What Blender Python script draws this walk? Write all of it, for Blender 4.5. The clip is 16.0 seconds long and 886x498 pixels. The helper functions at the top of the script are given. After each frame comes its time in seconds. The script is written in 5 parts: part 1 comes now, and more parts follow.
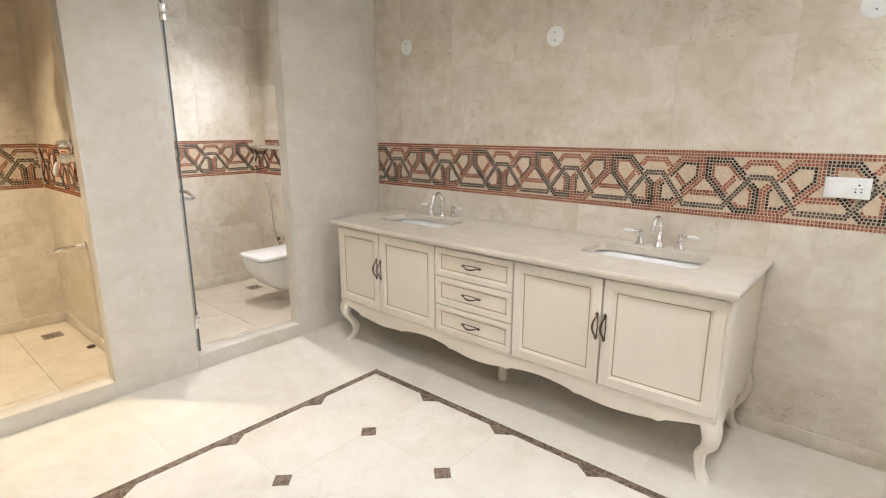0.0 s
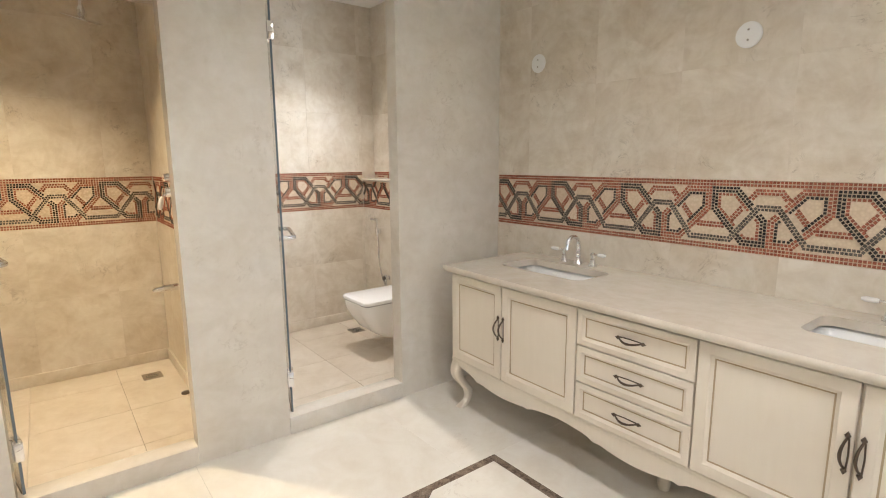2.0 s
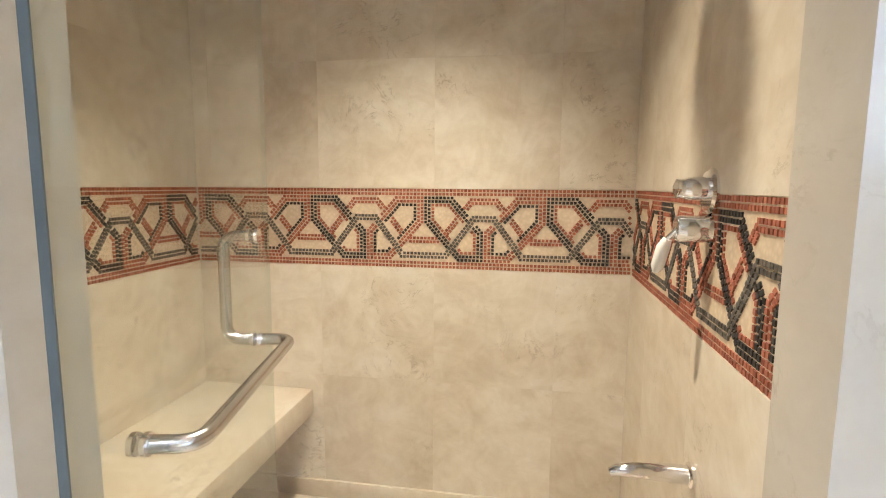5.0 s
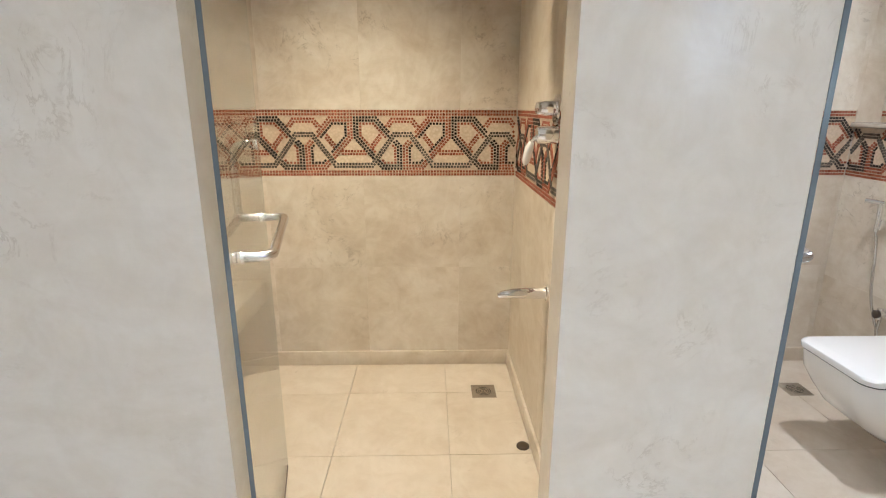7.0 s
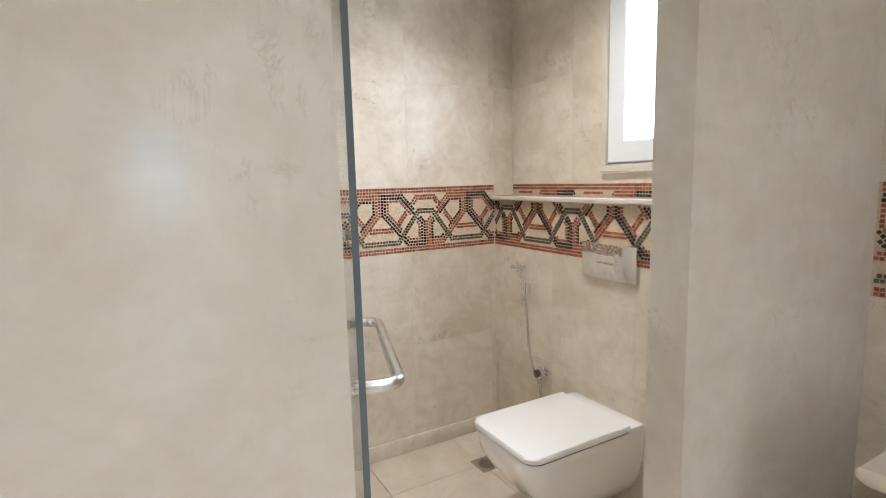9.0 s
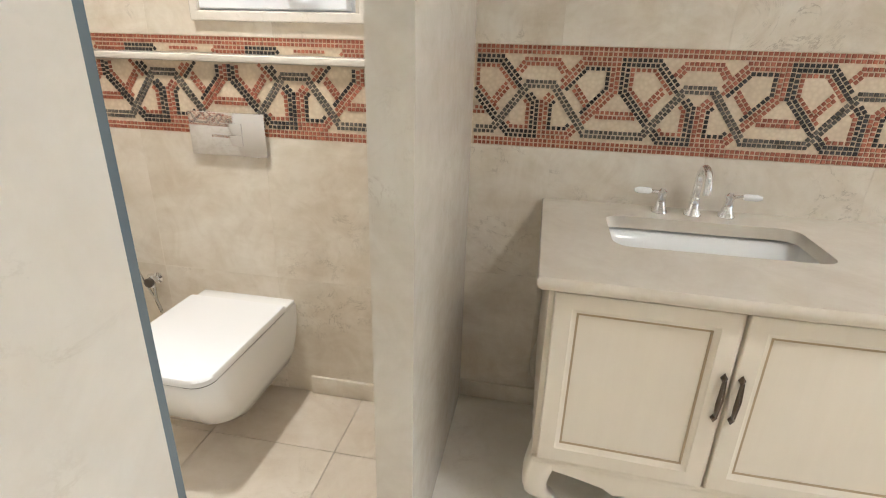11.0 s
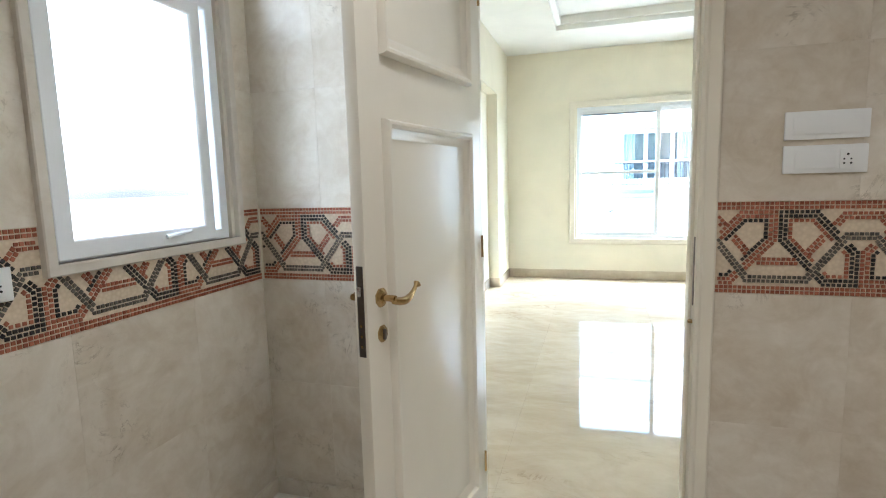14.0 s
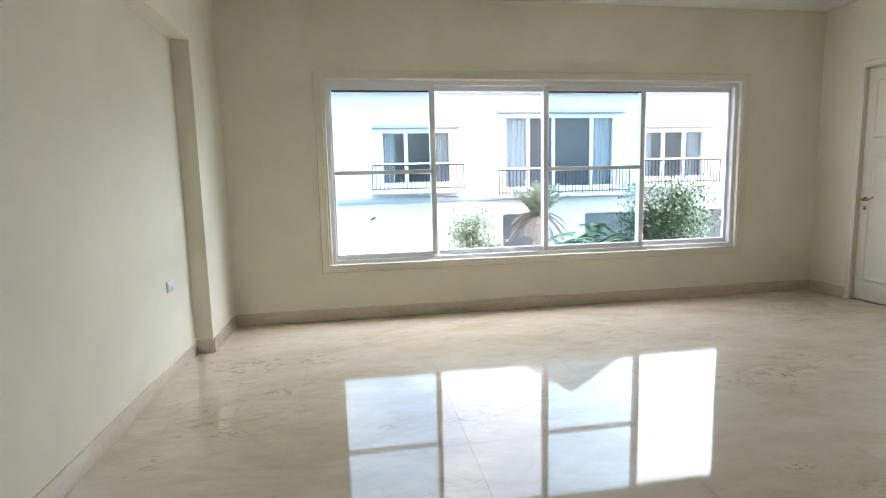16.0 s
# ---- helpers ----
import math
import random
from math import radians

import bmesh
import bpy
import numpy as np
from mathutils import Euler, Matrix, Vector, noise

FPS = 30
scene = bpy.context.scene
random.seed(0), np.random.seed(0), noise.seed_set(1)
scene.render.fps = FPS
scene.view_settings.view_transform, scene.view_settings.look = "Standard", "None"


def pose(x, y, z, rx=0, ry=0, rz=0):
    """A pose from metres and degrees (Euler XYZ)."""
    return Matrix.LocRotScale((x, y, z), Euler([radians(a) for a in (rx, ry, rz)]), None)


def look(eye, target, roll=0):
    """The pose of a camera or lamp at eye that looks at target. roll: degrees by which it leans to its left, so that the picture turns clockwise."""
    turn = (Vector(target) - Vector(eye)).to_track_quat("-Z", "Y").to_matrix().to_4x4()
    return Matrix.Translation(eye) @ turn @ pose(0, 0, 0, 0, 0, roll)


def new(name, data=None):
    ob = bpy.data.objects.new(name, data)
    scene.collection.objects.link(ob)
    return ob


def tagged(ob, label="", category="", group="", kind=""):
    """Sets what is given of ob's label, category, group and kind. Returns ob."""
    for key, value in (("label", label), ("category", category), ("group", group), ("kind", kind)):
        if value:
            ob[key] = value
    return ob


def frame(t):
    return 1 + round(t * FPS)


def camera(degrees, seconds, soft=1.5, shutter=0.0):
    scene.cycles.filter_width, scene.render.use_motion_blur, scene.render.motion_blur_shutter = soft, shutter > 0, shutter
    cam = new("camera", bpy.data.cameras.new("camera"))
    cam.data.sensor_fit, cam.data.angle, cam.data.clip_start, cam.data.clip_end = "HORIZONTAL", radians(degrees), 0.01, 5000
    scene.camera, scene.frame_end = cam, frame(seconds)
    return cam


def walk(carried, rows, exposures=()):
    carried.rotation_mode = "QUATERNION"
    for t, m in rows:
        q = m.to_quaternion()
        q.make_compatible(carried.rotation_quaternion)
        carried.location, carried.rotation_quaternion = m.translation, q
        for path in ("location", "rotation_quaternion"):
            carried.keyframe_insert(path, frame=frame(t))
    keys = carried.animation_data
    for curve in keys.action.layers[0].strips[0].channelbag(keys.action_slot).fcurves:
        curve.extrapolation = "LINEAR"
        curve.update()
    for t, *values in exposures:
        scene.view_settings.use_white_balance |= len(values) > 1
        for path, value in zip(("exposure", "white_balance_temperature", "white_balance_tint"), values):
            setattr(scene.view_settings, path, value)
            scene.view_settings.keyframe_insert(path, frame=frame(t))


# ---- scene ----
cam = camera(81.1, 16.0, soft=1.1)
PATH = [
    (0, (0.856, -0.068, 1.527), (-0.424, 1.401, 1.075), -0.0),
    (0.5, (0.883, -0.196, 1.545), (-0.320, 1.359, 1.177), -0.0),
    (1, (0.802, -0.094, 1.525), (-0.411, 1.460, 1.187), -0.0),
    (1.5, (0.641, 0.112, 1.532), (-0.692, 1.565, 1.200), 0.2),
    (2, (0.299, 0.265, 1.518), (-1.262, 1.469, 1.182), -0.4),
    (2.5, (-0.185, 0.405, 1.522), (-1.999, 1.186, 1.206), -1.5),
    (3, (-0.678, 0.486, 1.532), (-2.624, 0.874, 1.283), -1.6),
    (3.2, (-0.871, 0.472, 1.494), (-2.844, 0.760, 1.334), -1.9),
    (5.3, (-2.006, 0.551, 1.406), (-3.940, 0.138, 1.082), 0.4),
    (5.5, (-2.004, 0.558, 1.370), (-3.917, 0.157, 0.946), 0.7),
    (6, (-1.891, 0.535, 1.331), (-3.774, 0.251, 0.719), 0.4),
    (6.5, (-1.681, 0.512, 1.367), (-3.568, 0.371, 0.720), 0.4),
    (7, (-1.377, 0.486, 1.434), (-3.305, 0.533, 0.905), 0.1),
    (7.5, (-1.181, 0.466, 1.469), (-3.118, 0.815, 1.111), -0.2),
    (8, (-1.245, 0.621, 1.495), (-3.116, 1.290, 1.269), -0.0),
    (8.2, (-1.300, 0.711, 1.494), (-3.152, 1.448, 1.331), -0.4),
    (10.3, (-2.205, 1.212, 1.399), (-3.180, 2.786, 0.644), 2.1),
    (10.5, (-2.182, 1.145, 1.408), (-2.962, 2.803, 0.603), 2.3),
    (11, (-2.128, 0.975, 1.415), (-2.466, 2.803, 0.678), 1.6),
    (11.5, (-2.124, 0.839, 1.454), (-1.889, 2.738, 0.870), 0.9),
    (12, (-2.084, 0.823, 1.499), (-1.317, 2.611, 1.037), 0.2),
    (12.5, (-1.794, 0.897, 1.530), (-0.572, 2.439, 1.169), -0.4),
    (13, (-1.346, 1.048, 1.512), (0.229, 2.244, 1.217), -0.4),
    (13.5, (-0.836, 1.210, 1.517), (0.950, 2.075, 1.264), -1.2),
    (14, (-0.208, 1.305, 1.509), (1.694, 1.872, 1.262), -1.5),
    (14.5, (0.382, 1.389, 1.497), (2.334, 1.752, 1.255), -1.4),
    (15, (1.025, 1.418, 1.494), (3.003, 1.590, 1.248), -0.9),
    (15.5, (1.641, 1.406, 1.484), (3.626, 1.391, 1.244), -0.7),
    (16, (2.302, 1.311, 1.490), (4.261, 0.991, 1.237), -1.4),
]
EXPOSURES = [(0, 5.42, 5650, 12), (1.5, 5.4, 5650, 12), (2.0, 5.3, 5850, 13), (2.5, 5.32, 5750, 12), (3.0, 5.6, 5700, 12),
             (5.5, 5.4, 5100, 12), (6.0, 5.27, 5100, 12), (6.5, 5.3, 5150, 12), (7.0, 5.3, 5200, 12), (7.5, 5.4, 5250, 12), (8.2, 5.05, 5350, 12),
             (10.3, 5.35, 5950, 12), (11.0, 5.5, 5650, 10), (11.5, 5.75, 5600, 11), (12.0, 5.6, 5500, 11), (12.5, 5.55, 5450, 12),
             (13.0, 5.35, 5350, 12), (13.5, 5.2, 5400, 11), (14.0, 4.45, 5550, 10), (14.5, 4.0, 5900, 14), (15.0, 3.65, 6350, 19),
             (15.5, 3.5, 6250, 17), (16.0, 2.95, 6050, 16)]
walk(cam, [(t, look(eye, target, roll)) for t, eye, target, roll in PATH], EXPOSURES)

# ---- world, sun, lamps ----
world = bpy.data.worlds.new("sky")
scene.world = world
world.use_nodes = True
wn = world.node_tree.nodes
wl = world.node_tree.links
sky = wn.new("ShaderNodeTexSky")
sky.sky_type = 'NISHITA'
sky.sun_disc = False
sky.sun_elevation = radians(52)
sky.sun_rotation = radians(176)
sky.air_density = 1.0
sky.dust_density = 5.0
wn["Background"].inputs["Strength"].default_value = 0.15
# broken white cloud over the sky
grey = wn.new("ShaderNodeRGBToBW")
wl.new(sky.outputs[0], grey.inputs[0])
lift = wn.new("ShaderNodeMath")
lift.operation = 'MULTIPLY'
lift.inputs[1].default_value = 1.9
wl.new(grey.outputs[0], lift.inputs[0])
puffs = wn.new("ShaderNodeTexNoise")
puffs.inputs["Scale"].default_value = 3.2
puffs.inputs["Detail"].default_value = 6
puffs.inputs["Distortion"].default_value = 0.6
cover = wn.new("ShaderNodeMapRange")
cover.inputs["From Min"].default_value = 0.34
cover.inputs["From Max"].default_value = 0.52
cover.inputs["To Min"].default_value = 0.35
wl.new(puffs.outputs["Fac"], cover.inputs["Value"])
clouds = wn.new("ShaderNodeMix")
clouds.data_type = 'RGBA'
wl.new(cover.outputs[0], clouds.inputs[0])
wl.new(sky.outputs[0], clouds.inputs[6])
wl.new(lift.outputs[0], clouds.inputs[7])
wl.new(clouds.outputs[2], wn["Background"].inputs[0])

sun_data = bpy.data.lights.new("sun", 'SUN')
sun_data.energy = 0.12
sun_data.angle = radians(10)
sun_data.color = (1.0, 0.95, 0.88)
sun = new("sun", sun_data)
sun.matrix_world = look((1, -14, 18), (0, 0, 0))

CEIL = 2.9          # bathroom ceiling
BCEIL = 3.45        # bedroom ceiling


def downlamp(x, y, z, watts, color, cone, size):
    d = bpy.data.lights.new("downlight_lamp", 'SPOT')
    d.energy, d.color, d.spot_size, d.spot_blend = watts, color, radians(cone), 0.85
    d.shadow_soft_size = size
    o = new("downlight_lamp", d)
    o.location = (x, y, z)
    return o


WARM = (1.0, 0.785, 0.47)
SOFT = (1.0, 0.90, 0.76)
NEUTRAL = (1.0, 0.935, 0.84)
LAMPS = [
    (-0.9, 1.35, CEIL, 3.0, NEUTRAL, 148), (0.75, 1.35, CEIL, 2.7, NEUTRAL, 148),
    (-0.9, -0.2, CEIL, 2.0, NEUTRAL, 148), (0.75, -0.2, CEIL, 2.0, NEUTRAL, 148),
    (-3.25, 0.15, CEIL, 6.8, WARM, 93), (-3.25, 2.05, CEIL, 3.6, SOFT, 112),
]
for lx, ly, lz, watts, lcol, cone in LAMPS:
    downlamp(lx, ly, lz - 0.02, watts, lcol, cone, 0.15 if lcol is NEUTRAL else 0.05)

# area lamp added in the small toilet window to boost its sky light
nd = bpy.data.lights.new("window_sky_fill", 'AREA')
nd.shape, nd.size, nd.size_y, nd.energy, nd.color = 'RECTANGLE', 0.42, 0.70, 0.08, (0.80, 0.90, 1.0)
new("window_sky_fill", nd).matrix_world = look((-3.09, 2.90, 1.92), (-3.09, 0.0, 1.92))

# area lamp added in the wide bedroom window, filling more than the sky does
wd = bpy.data.lights.new("window_sky_fill", 'AREA')
wd.shape, wd.size, wd.size_y, wd.energy, wd.color = 'RECTANGLE', 4.75, 1.8, 3.2, (1.0, 0.985, 0.95)
wlamp = new("window_sky_fill", wd)
wlamp.matrix_world = look((8.26, -0.88, 1.6), (3.0, -0.88, 1.6))


# ---- materials ----
def material(name, base, rough=0.5, metal=0.0, spec=None, coat=0.0):
    m = bpy.data.materials.new(name)
    m.use_nodes = True
    p = m.node_tree.nodes["Principled BSDF"]
    p.inputs["Base Color"].default_value = (*base, 1)
    p.inputs["Roughness"].default_value = rough
    p.inputs["Metallic"].default_value = metal
    if spec is not None:
        p.inputs["Specular IOR Level"].default_value = spec
    if coat:
        p.inputs["Coat Weight"].default_value = coat
        p.inputs["Coat Roughness"].default_value = 0.08
    return m


def nodes_of(m):
    return m.node_tree.nodes, m.node_tree.links, m.node_tree.nodes["Principled BSDF"]


def coords(n, l, shift=True):
    """World position, pushed aside by a random amount for every object."""
    geo = n.new("ShaderNodeNewGeometry")
    if not shift:
        return geo.outputs["Position"]
    info = n.new("ShaderNodeObjectInfo")
    mul = n.new("ShaderNodeMath")
    mul.operation = 'MULTIPLY'
    mul.inputs[1].default_value = 37.0
    l.new(info.outputs["Random"], mul.inputs[0])
    comb = n.new("ShaderNodeCombineXYZ")
    for i in range(3):
        l.new(mul.outputs[0], comb.inputs[i])
    add = n.new("ShaderNodeVectorMath")
    l.new(geo.outputs["Position"], add.inputs[0])
    l.new(comb.outputs[0], add.inputs[1])
    return add.outputs[0]


def noise_node(n, l, vec, scale, detail=4, distortion=0.0, rough=0.55):
    t = n.new("ShaderNodeTexNoise")
    t.inputs["Scale"].default_value = scale
    t.inputs["Detail"].default_value = detail
    t.inputs["Roughness"].default_value = rough
    t.inputs["Distortion"].default_value = distortion
    l.new(vec, t.inputs["Vector"])
    return t.outputs["Fac"]


def ramp(n, l, fac, stops):
    r = n.new("ShaderNodeValToRGB")
    r.color_ramp.elements[0].position, r.color_ramp.elements[0].color = stops[0][0], (*stops[0][1], 1)
    r.color_ramp.elements[1].position, r.color_ramp.elements[1].color = stops[-1][0], (*stops[-1][1], 1)
    for pos, col in stops[1:-1]:
        e = r.color_ramp.elements.new(pos)
        e.color = (*col, 1)
    l.new(fac, r.inputs[0])
    return r.outputs[0]


def blend(n, l, a, b, fac, mode='MIX'):
    x = n.new("ShaderNodeMix")
    x.data_type, x.blend_type = 'RGBA', mode
    for sock, v in ((x.inputs[0], fac), (x.inputs[6], a), (x.inputs[7], b)):
        if hasattr(v, "is_linked"):
            l.new(v, sock)
        elif isinstance(v, tuple):
            sock.default_value = (*v, 1)
        else:
            sock.default_value = v
    return x.outputs[2]


def bump(n, l, p, height, strength, distance=0.01):
    b = n.new("ShaderNodeBump")
    b.inputs["Strength"].default_value = strength
    b.inputs["Distance"].default_value = distance
    l.new(height, b.inputs["Height"])
    l.new(b.outputs[0], p.inputs["Normal"])


def marble(name, light, mid, dark, vein, rough=0.22, scale=1.0, vein_amount=0.55, stretch=(1, 1, 1), shift=True, tone=0.0):
    """Cloudy limestone marble with drifting bands, fine broken veins, small pits and a tone of its own for every slab."""
    m = material(name, mid, rough)
    n, l, p = nodes_of(m)
    v = coords(n, l, shift)
    mp = n.new("ShaderNodeMapping")
    mp.inputs["Scale"].default_value = stretch
    l.new(v, mp.inputs["Vector"])
    v = mp.outputs[0]
    cloud = noise_node(n, l, v, 2.3 * scale, 7, 1.1, 0.62)
    base = ramp(n, l, cloud, [(0.34, dark), (0.47, mid), (0.60, light)])
    fine = noise_node(n, l, v, 24 * scale, 6, 0.5, 0.65)
    base = blend(n, l, base, ramp(n, l, fine, [(0.3, dark), (0.7, light)]), 0.26)
    blot = noise_node(n, l, v, 7.0 * scale, 7, 1.8, 0.66)
    base = blend(n, l, base, ramp(n, l, blot, [(0.38, dark), (0.60, light)]), 0.32)
    # long drifting bands across the slab
    drift = n.new("ShaderNodeMapping")
    drift.inputs["Rotation"].default_value = (0.3, 0.5, 0.4)
    drift.inputs["Scale"].default_value = (0.8, 0.8, 1.5)
    l.new(v, drift.inputs["Vector"])
    band = noise_node(n, l, drift.outputs[0], 2.6 * scale, 6, 2.2, 0.6)
    base = blend(n, l, base, ramp(n, l, band, [(0.40, dark), (0.52, mid), (0.58, light)]), 0.22)
    ridge = noise_node(n, l, v, 5.5 * scale, 8, 2.2, 0.66)
    line = ramp(n, l, ridge, [(0.475, (0, 0, 0)), (0.5, (1, 1, 1)), (0.52, (0, 0, 0))])
    line = blend(n, l, line, ramp(n, l, noise_node(n, l, v, 30 * scale, 5), [(0.42, (0, 0, 0)), (0.60, (1, 1, 1))]), 1.0, 'MULTIPLY')
    patch = ramp(n, l, noise_node(n, l, v, 2.8 * scale, 4), [(0.54, (0, 0, 0)), (0.64, (1, 1, 1))])
    amount = blend(n, l, line, patch, 1.0, 'MULTIPLY')
    weak = n.new("ShaderNodeMath")
    weak.operation = 'MULTIPLY'
    weak.inputs[1].default_value = vein_amount
    l.new(amount, weak.inputs[0])
    col = blend(n, l, base, vein, weak.outputs[0])
    if tone:
        info = n.new("ShaderNodeObjectInfo")
        lo = (1 - tone, 1 - tone * 1.15, 1 - tone * 1.4)
        col = blend(n, l, col, ramp(n, l, info.outputs["Random"], [(0.0, lo), (1.0, (1.0, 1.0, 1.0))]), 1.0, 'MULTIPLY')
    l.new(col, p.inputs["Base Color"])
    rr = n.new("ShaderNodeMapRange")
    rr.inputs["To Min"].default_value = rough * 0.7
    rr.inputs["To Max"].default_value = rough * 1.5
    l.new(fine, rr.inputs["Value"])
    l.new(rr.outputs[0], p.inputs["Roughness"])
    bump(n, l, p, fine, 0.05, 0.002)
    return m


MARBLE = marble("cream_marble", (0.78, 0.725, 0.63), (0.69, 0.62, 0.51), (0.545, 0.455, 0.335), (0.26, 0.20, 0.13), 0.3, 0.85, 0.6, tone=0.08)
SLAB = marble("pale_marble", (0.72, 0.675, 0.60), (0.67, 0.62, 0.54), (0.59, 0.53, 0.44), (0.38, 0.31, 0.23), 0.16, 0.8, 0.42)
FLOOR_M = marble("floor_marble", (0.80, 0.76, 0.675), (0.76, 0.71, 0.615), (0.68, 0.615, 0.51), (0.46, 0.38, 0.29), 0.13, 0.7, 0.35)
WET_M = marble("wet_floor_marble", (0.70, 0.63, 0.53), (0.63, 0.55, 0.44), (0.55, 0.46, 0.35), (0.40, 0.32, 0.23), 0.3, 0.9, 0.4)
COUNTER_M = marble("counter_marble", (0.70, 0.645, 0.55), (0.645, 0.58, 0.48), (0.585, 0.515, 0.41), (0.50, 0.42, 0.32), 0.12, 0.9, 0.3)
BED_FLOOR = marble("polished_floor_marble", (0.75, 0.665, 0.53), (0.665, 0.565, 0.42), (0.53, 0.42, 0.285), (0.33, 0.23, 0.14), 0.035, 0.55, 0.85, (1.0, 0.45, 1), False, 0.05)
SKIRT_M = marble("skirting_marble", (0.74, 0.655, 0.525), (0.67, 0.57, 0.435), (0.57, 0.47, 0.34), (0.36, 0.27, 0.17), 0.12, 1.2, 0.6, (0.5, 0.5, 1))
EMPERADOR = marble("dark_brown_marble", (0.34, 0.26, 0.19), (0.14, 0.10, 0.072), (0.045, 0.03, 0.022), (0.50, 0.42, 0.33), 0.15, 9.0, 0.8)
GROUT = material("grout", (0.62, 0.56, 0.47), 0.8)


def paint(name, base, rough=0.55, grain=60, amount=0.05):
    m = material(name, base, rough)
    n, l, p = nodes_of(m)
    v = coords(n, l, False)
    big = noise_node(n, l, v, 1.3, 4, 0.5)
    lo = tuple(c * 0.94 for c in base)
    hi = tuple(min(1, c * 1.04) for c in base)
    l.new(ramp(n, l, big, [(0.3, lo), (0.7, hi)]), p.inputs["Base Color"])
    bump(n, l, p, noise_node(n, l, v, grain, 4), amount, 0.002)
    return m


CREAM_WALL = paint("cream_wall_paint", (0.84, 0.785, 0.635), 0.6)
WHITE_CEIL = paint("white_ceiling_paint", (0.82, 0.80, 0.75), 0.7)
DOOR_PAINT = paint("cream_door_lacquer", (0.81, 0.75, 0.63), 0.28, 25, 0.03)
CASING_PAINT = paint("cream_casing_lacquer", (0.80, 0.74, 0.615), 0.32, 25, 0.03)
WHITE_PLASTIC = material("white_plastic", (0.82, 0.82, 0.80), 0.3)
PVC = material("white_window_frame", (0.82, 0.84, 0.86), 0.3)
PORCELAIN = material("white_porcelain", (0.86, 0.85, 0.82), 0.06, 0, None, 0.5)
SEAT = material("white_seat_plastic", (0.86, 0.855, 0.84), 0.16)
CHROME = material("chrome", (0.86, 0.86, 0.87), 0.07, 1.0)
STEEL = material("brushed_steel", (0.62, 0.61, 0.59), 0.24, 1.0)
BRASS = material("worn_brass", (0.46, 0.32, 0.15), 0.15, 1.0)
BRONZE = material("antique_bronze", (0.115, 0.085, 0.06), 0.38, 0.85)
LOCK = material("dark_lock_steel", (0.12, 0.10, 0.085), 0.35, 0.9)
# near black that stands for the shade inside small holes
DARK = material("hole_shade_black", (0.02, 0.02, 0.02), 0.6)
# black of the window seals, also the shade under the toilet lid
DARK_SEAL_GAP = material("seal_and_gap_shade", (0.05, 0.05, 0.05), 0.5)
GLAZE = material("antique_glaze", (0.40, 0.30, 0.18), 0.5)
GLASS_EDGE = material("glass_edge", (0.13, 0.16, 0.18), 0.12, 0.0)


def wood_paint():
    m = material("antiqued_cream_lacquer", (0.74, 0.665, 0.52), 0.34)
    n, l, p = nodes_of(m)
    v = coords(n, l, False)
    mp = n.new("ShaderNodeMapping")
    mp.inputs["Scale"].default_value = (14, 14, 1.2)
    l.new(v, mp.inputs["Vector"])
    streak = noise_node(n, l, mp.outputs[0], 3, 5, 0.4)
    blot = noise_node(n, l, v, 2.5, 4)
    a = ramp(n, l, streak, [(0.3, (0.70, 0.625, 0.51)), (0.7, (0.73, 0.66, 0.545))])
    b = blend(n, l, a, ramp(n, l, blot, [(0.35, (0.68, 0.60, 0.485)), (0.65, (0.745, 0.675, 0.56))]), 0.4)
    l.new(b, p.inputs["Base Color"])
    bump(n, l, p, streak, 0.04, 0.002)
    return m


VANITY = wood_paint()


def glass_material(name, tint=(1, 1, 1), rough=0.0):
    m = bpy.data.materials.new(name)
    m.use_nodes = True
    n, l = m.node_tree.nodes, m.node_tree.links
    n.remove(n["Principled BSDF"])
    tr = n.new("ShaderNodeBsdfTransparent")
    tr.inputs[0].default_value = (*tint, 1)
    gl = n.new("ShaderNodeBsdfGlossy")
    gl.inputs["Roughness"].default_value = rough
    lw = n.new("ShaderNodeLayerWeight")
    lw.inputs[0].default_value = 0.5
    pw = n.new("ShaderNodeMath")
    pw.operation = 'POWER'
    pw.inputs[1].default_value = 5.0
    l.new(lw.outputs["Facing"], pw.inputs[0])
    fr = n.new("ShaderNodeMath")
    fr.operation = 'MULTIPLY_ADD'
    fr.inputs[1].default_value = 0.9
    fr.inputs[2].default_value = 0.035
    l.new(pw.outputs[0], fr.inputs[0])
    mx = n.new("ShaderNodeMixShader")
    l.new(fr.outputs[0], mx.inputs[0])
    l.new(tr.outputs[0], mx.inputs[1])
    l.new(gl.outputs[0], mx.inputs[2])
    l.new(mx.outputs[0], n["Material Output"].inputs[0])
    return m


GLASS = glass_material("clear_glass", (0.965, 0.985, 0.975))
PANE = glass_material("window_glass", (0.95, 0.98, 0.99))
PANE_TINT = glass_material("tinted_window_glass", (0.76, 0.88, 0.94))


def tessera_material(name, a, b):
    m = material(name, a, 0.5, 0.0, 0.3)
    n, l, p = nodes_of(m)
    geo = n.new("ShaderNodeNewGeometry")
    info = n.new("ShaderNodeObjectInfo")
    add = n.new("ShaderNodeMath")
    add.operation = 'ADD'
    l.new(geo.outputs["Random Per Island"], add.inputs[0])
    l.new(info.outputs["Random"], add.inputs[1])
    fr = n.new("ShaderNodeMath")
    fr.operation = 'FRACT'
    l.new(add.outputs[0], fr.inputs[0])
    l.new(ramp(n, l, fr.outputs[0], [(0.0, a), (1.0, b)]), p.inputs["Base Color"])
    return m


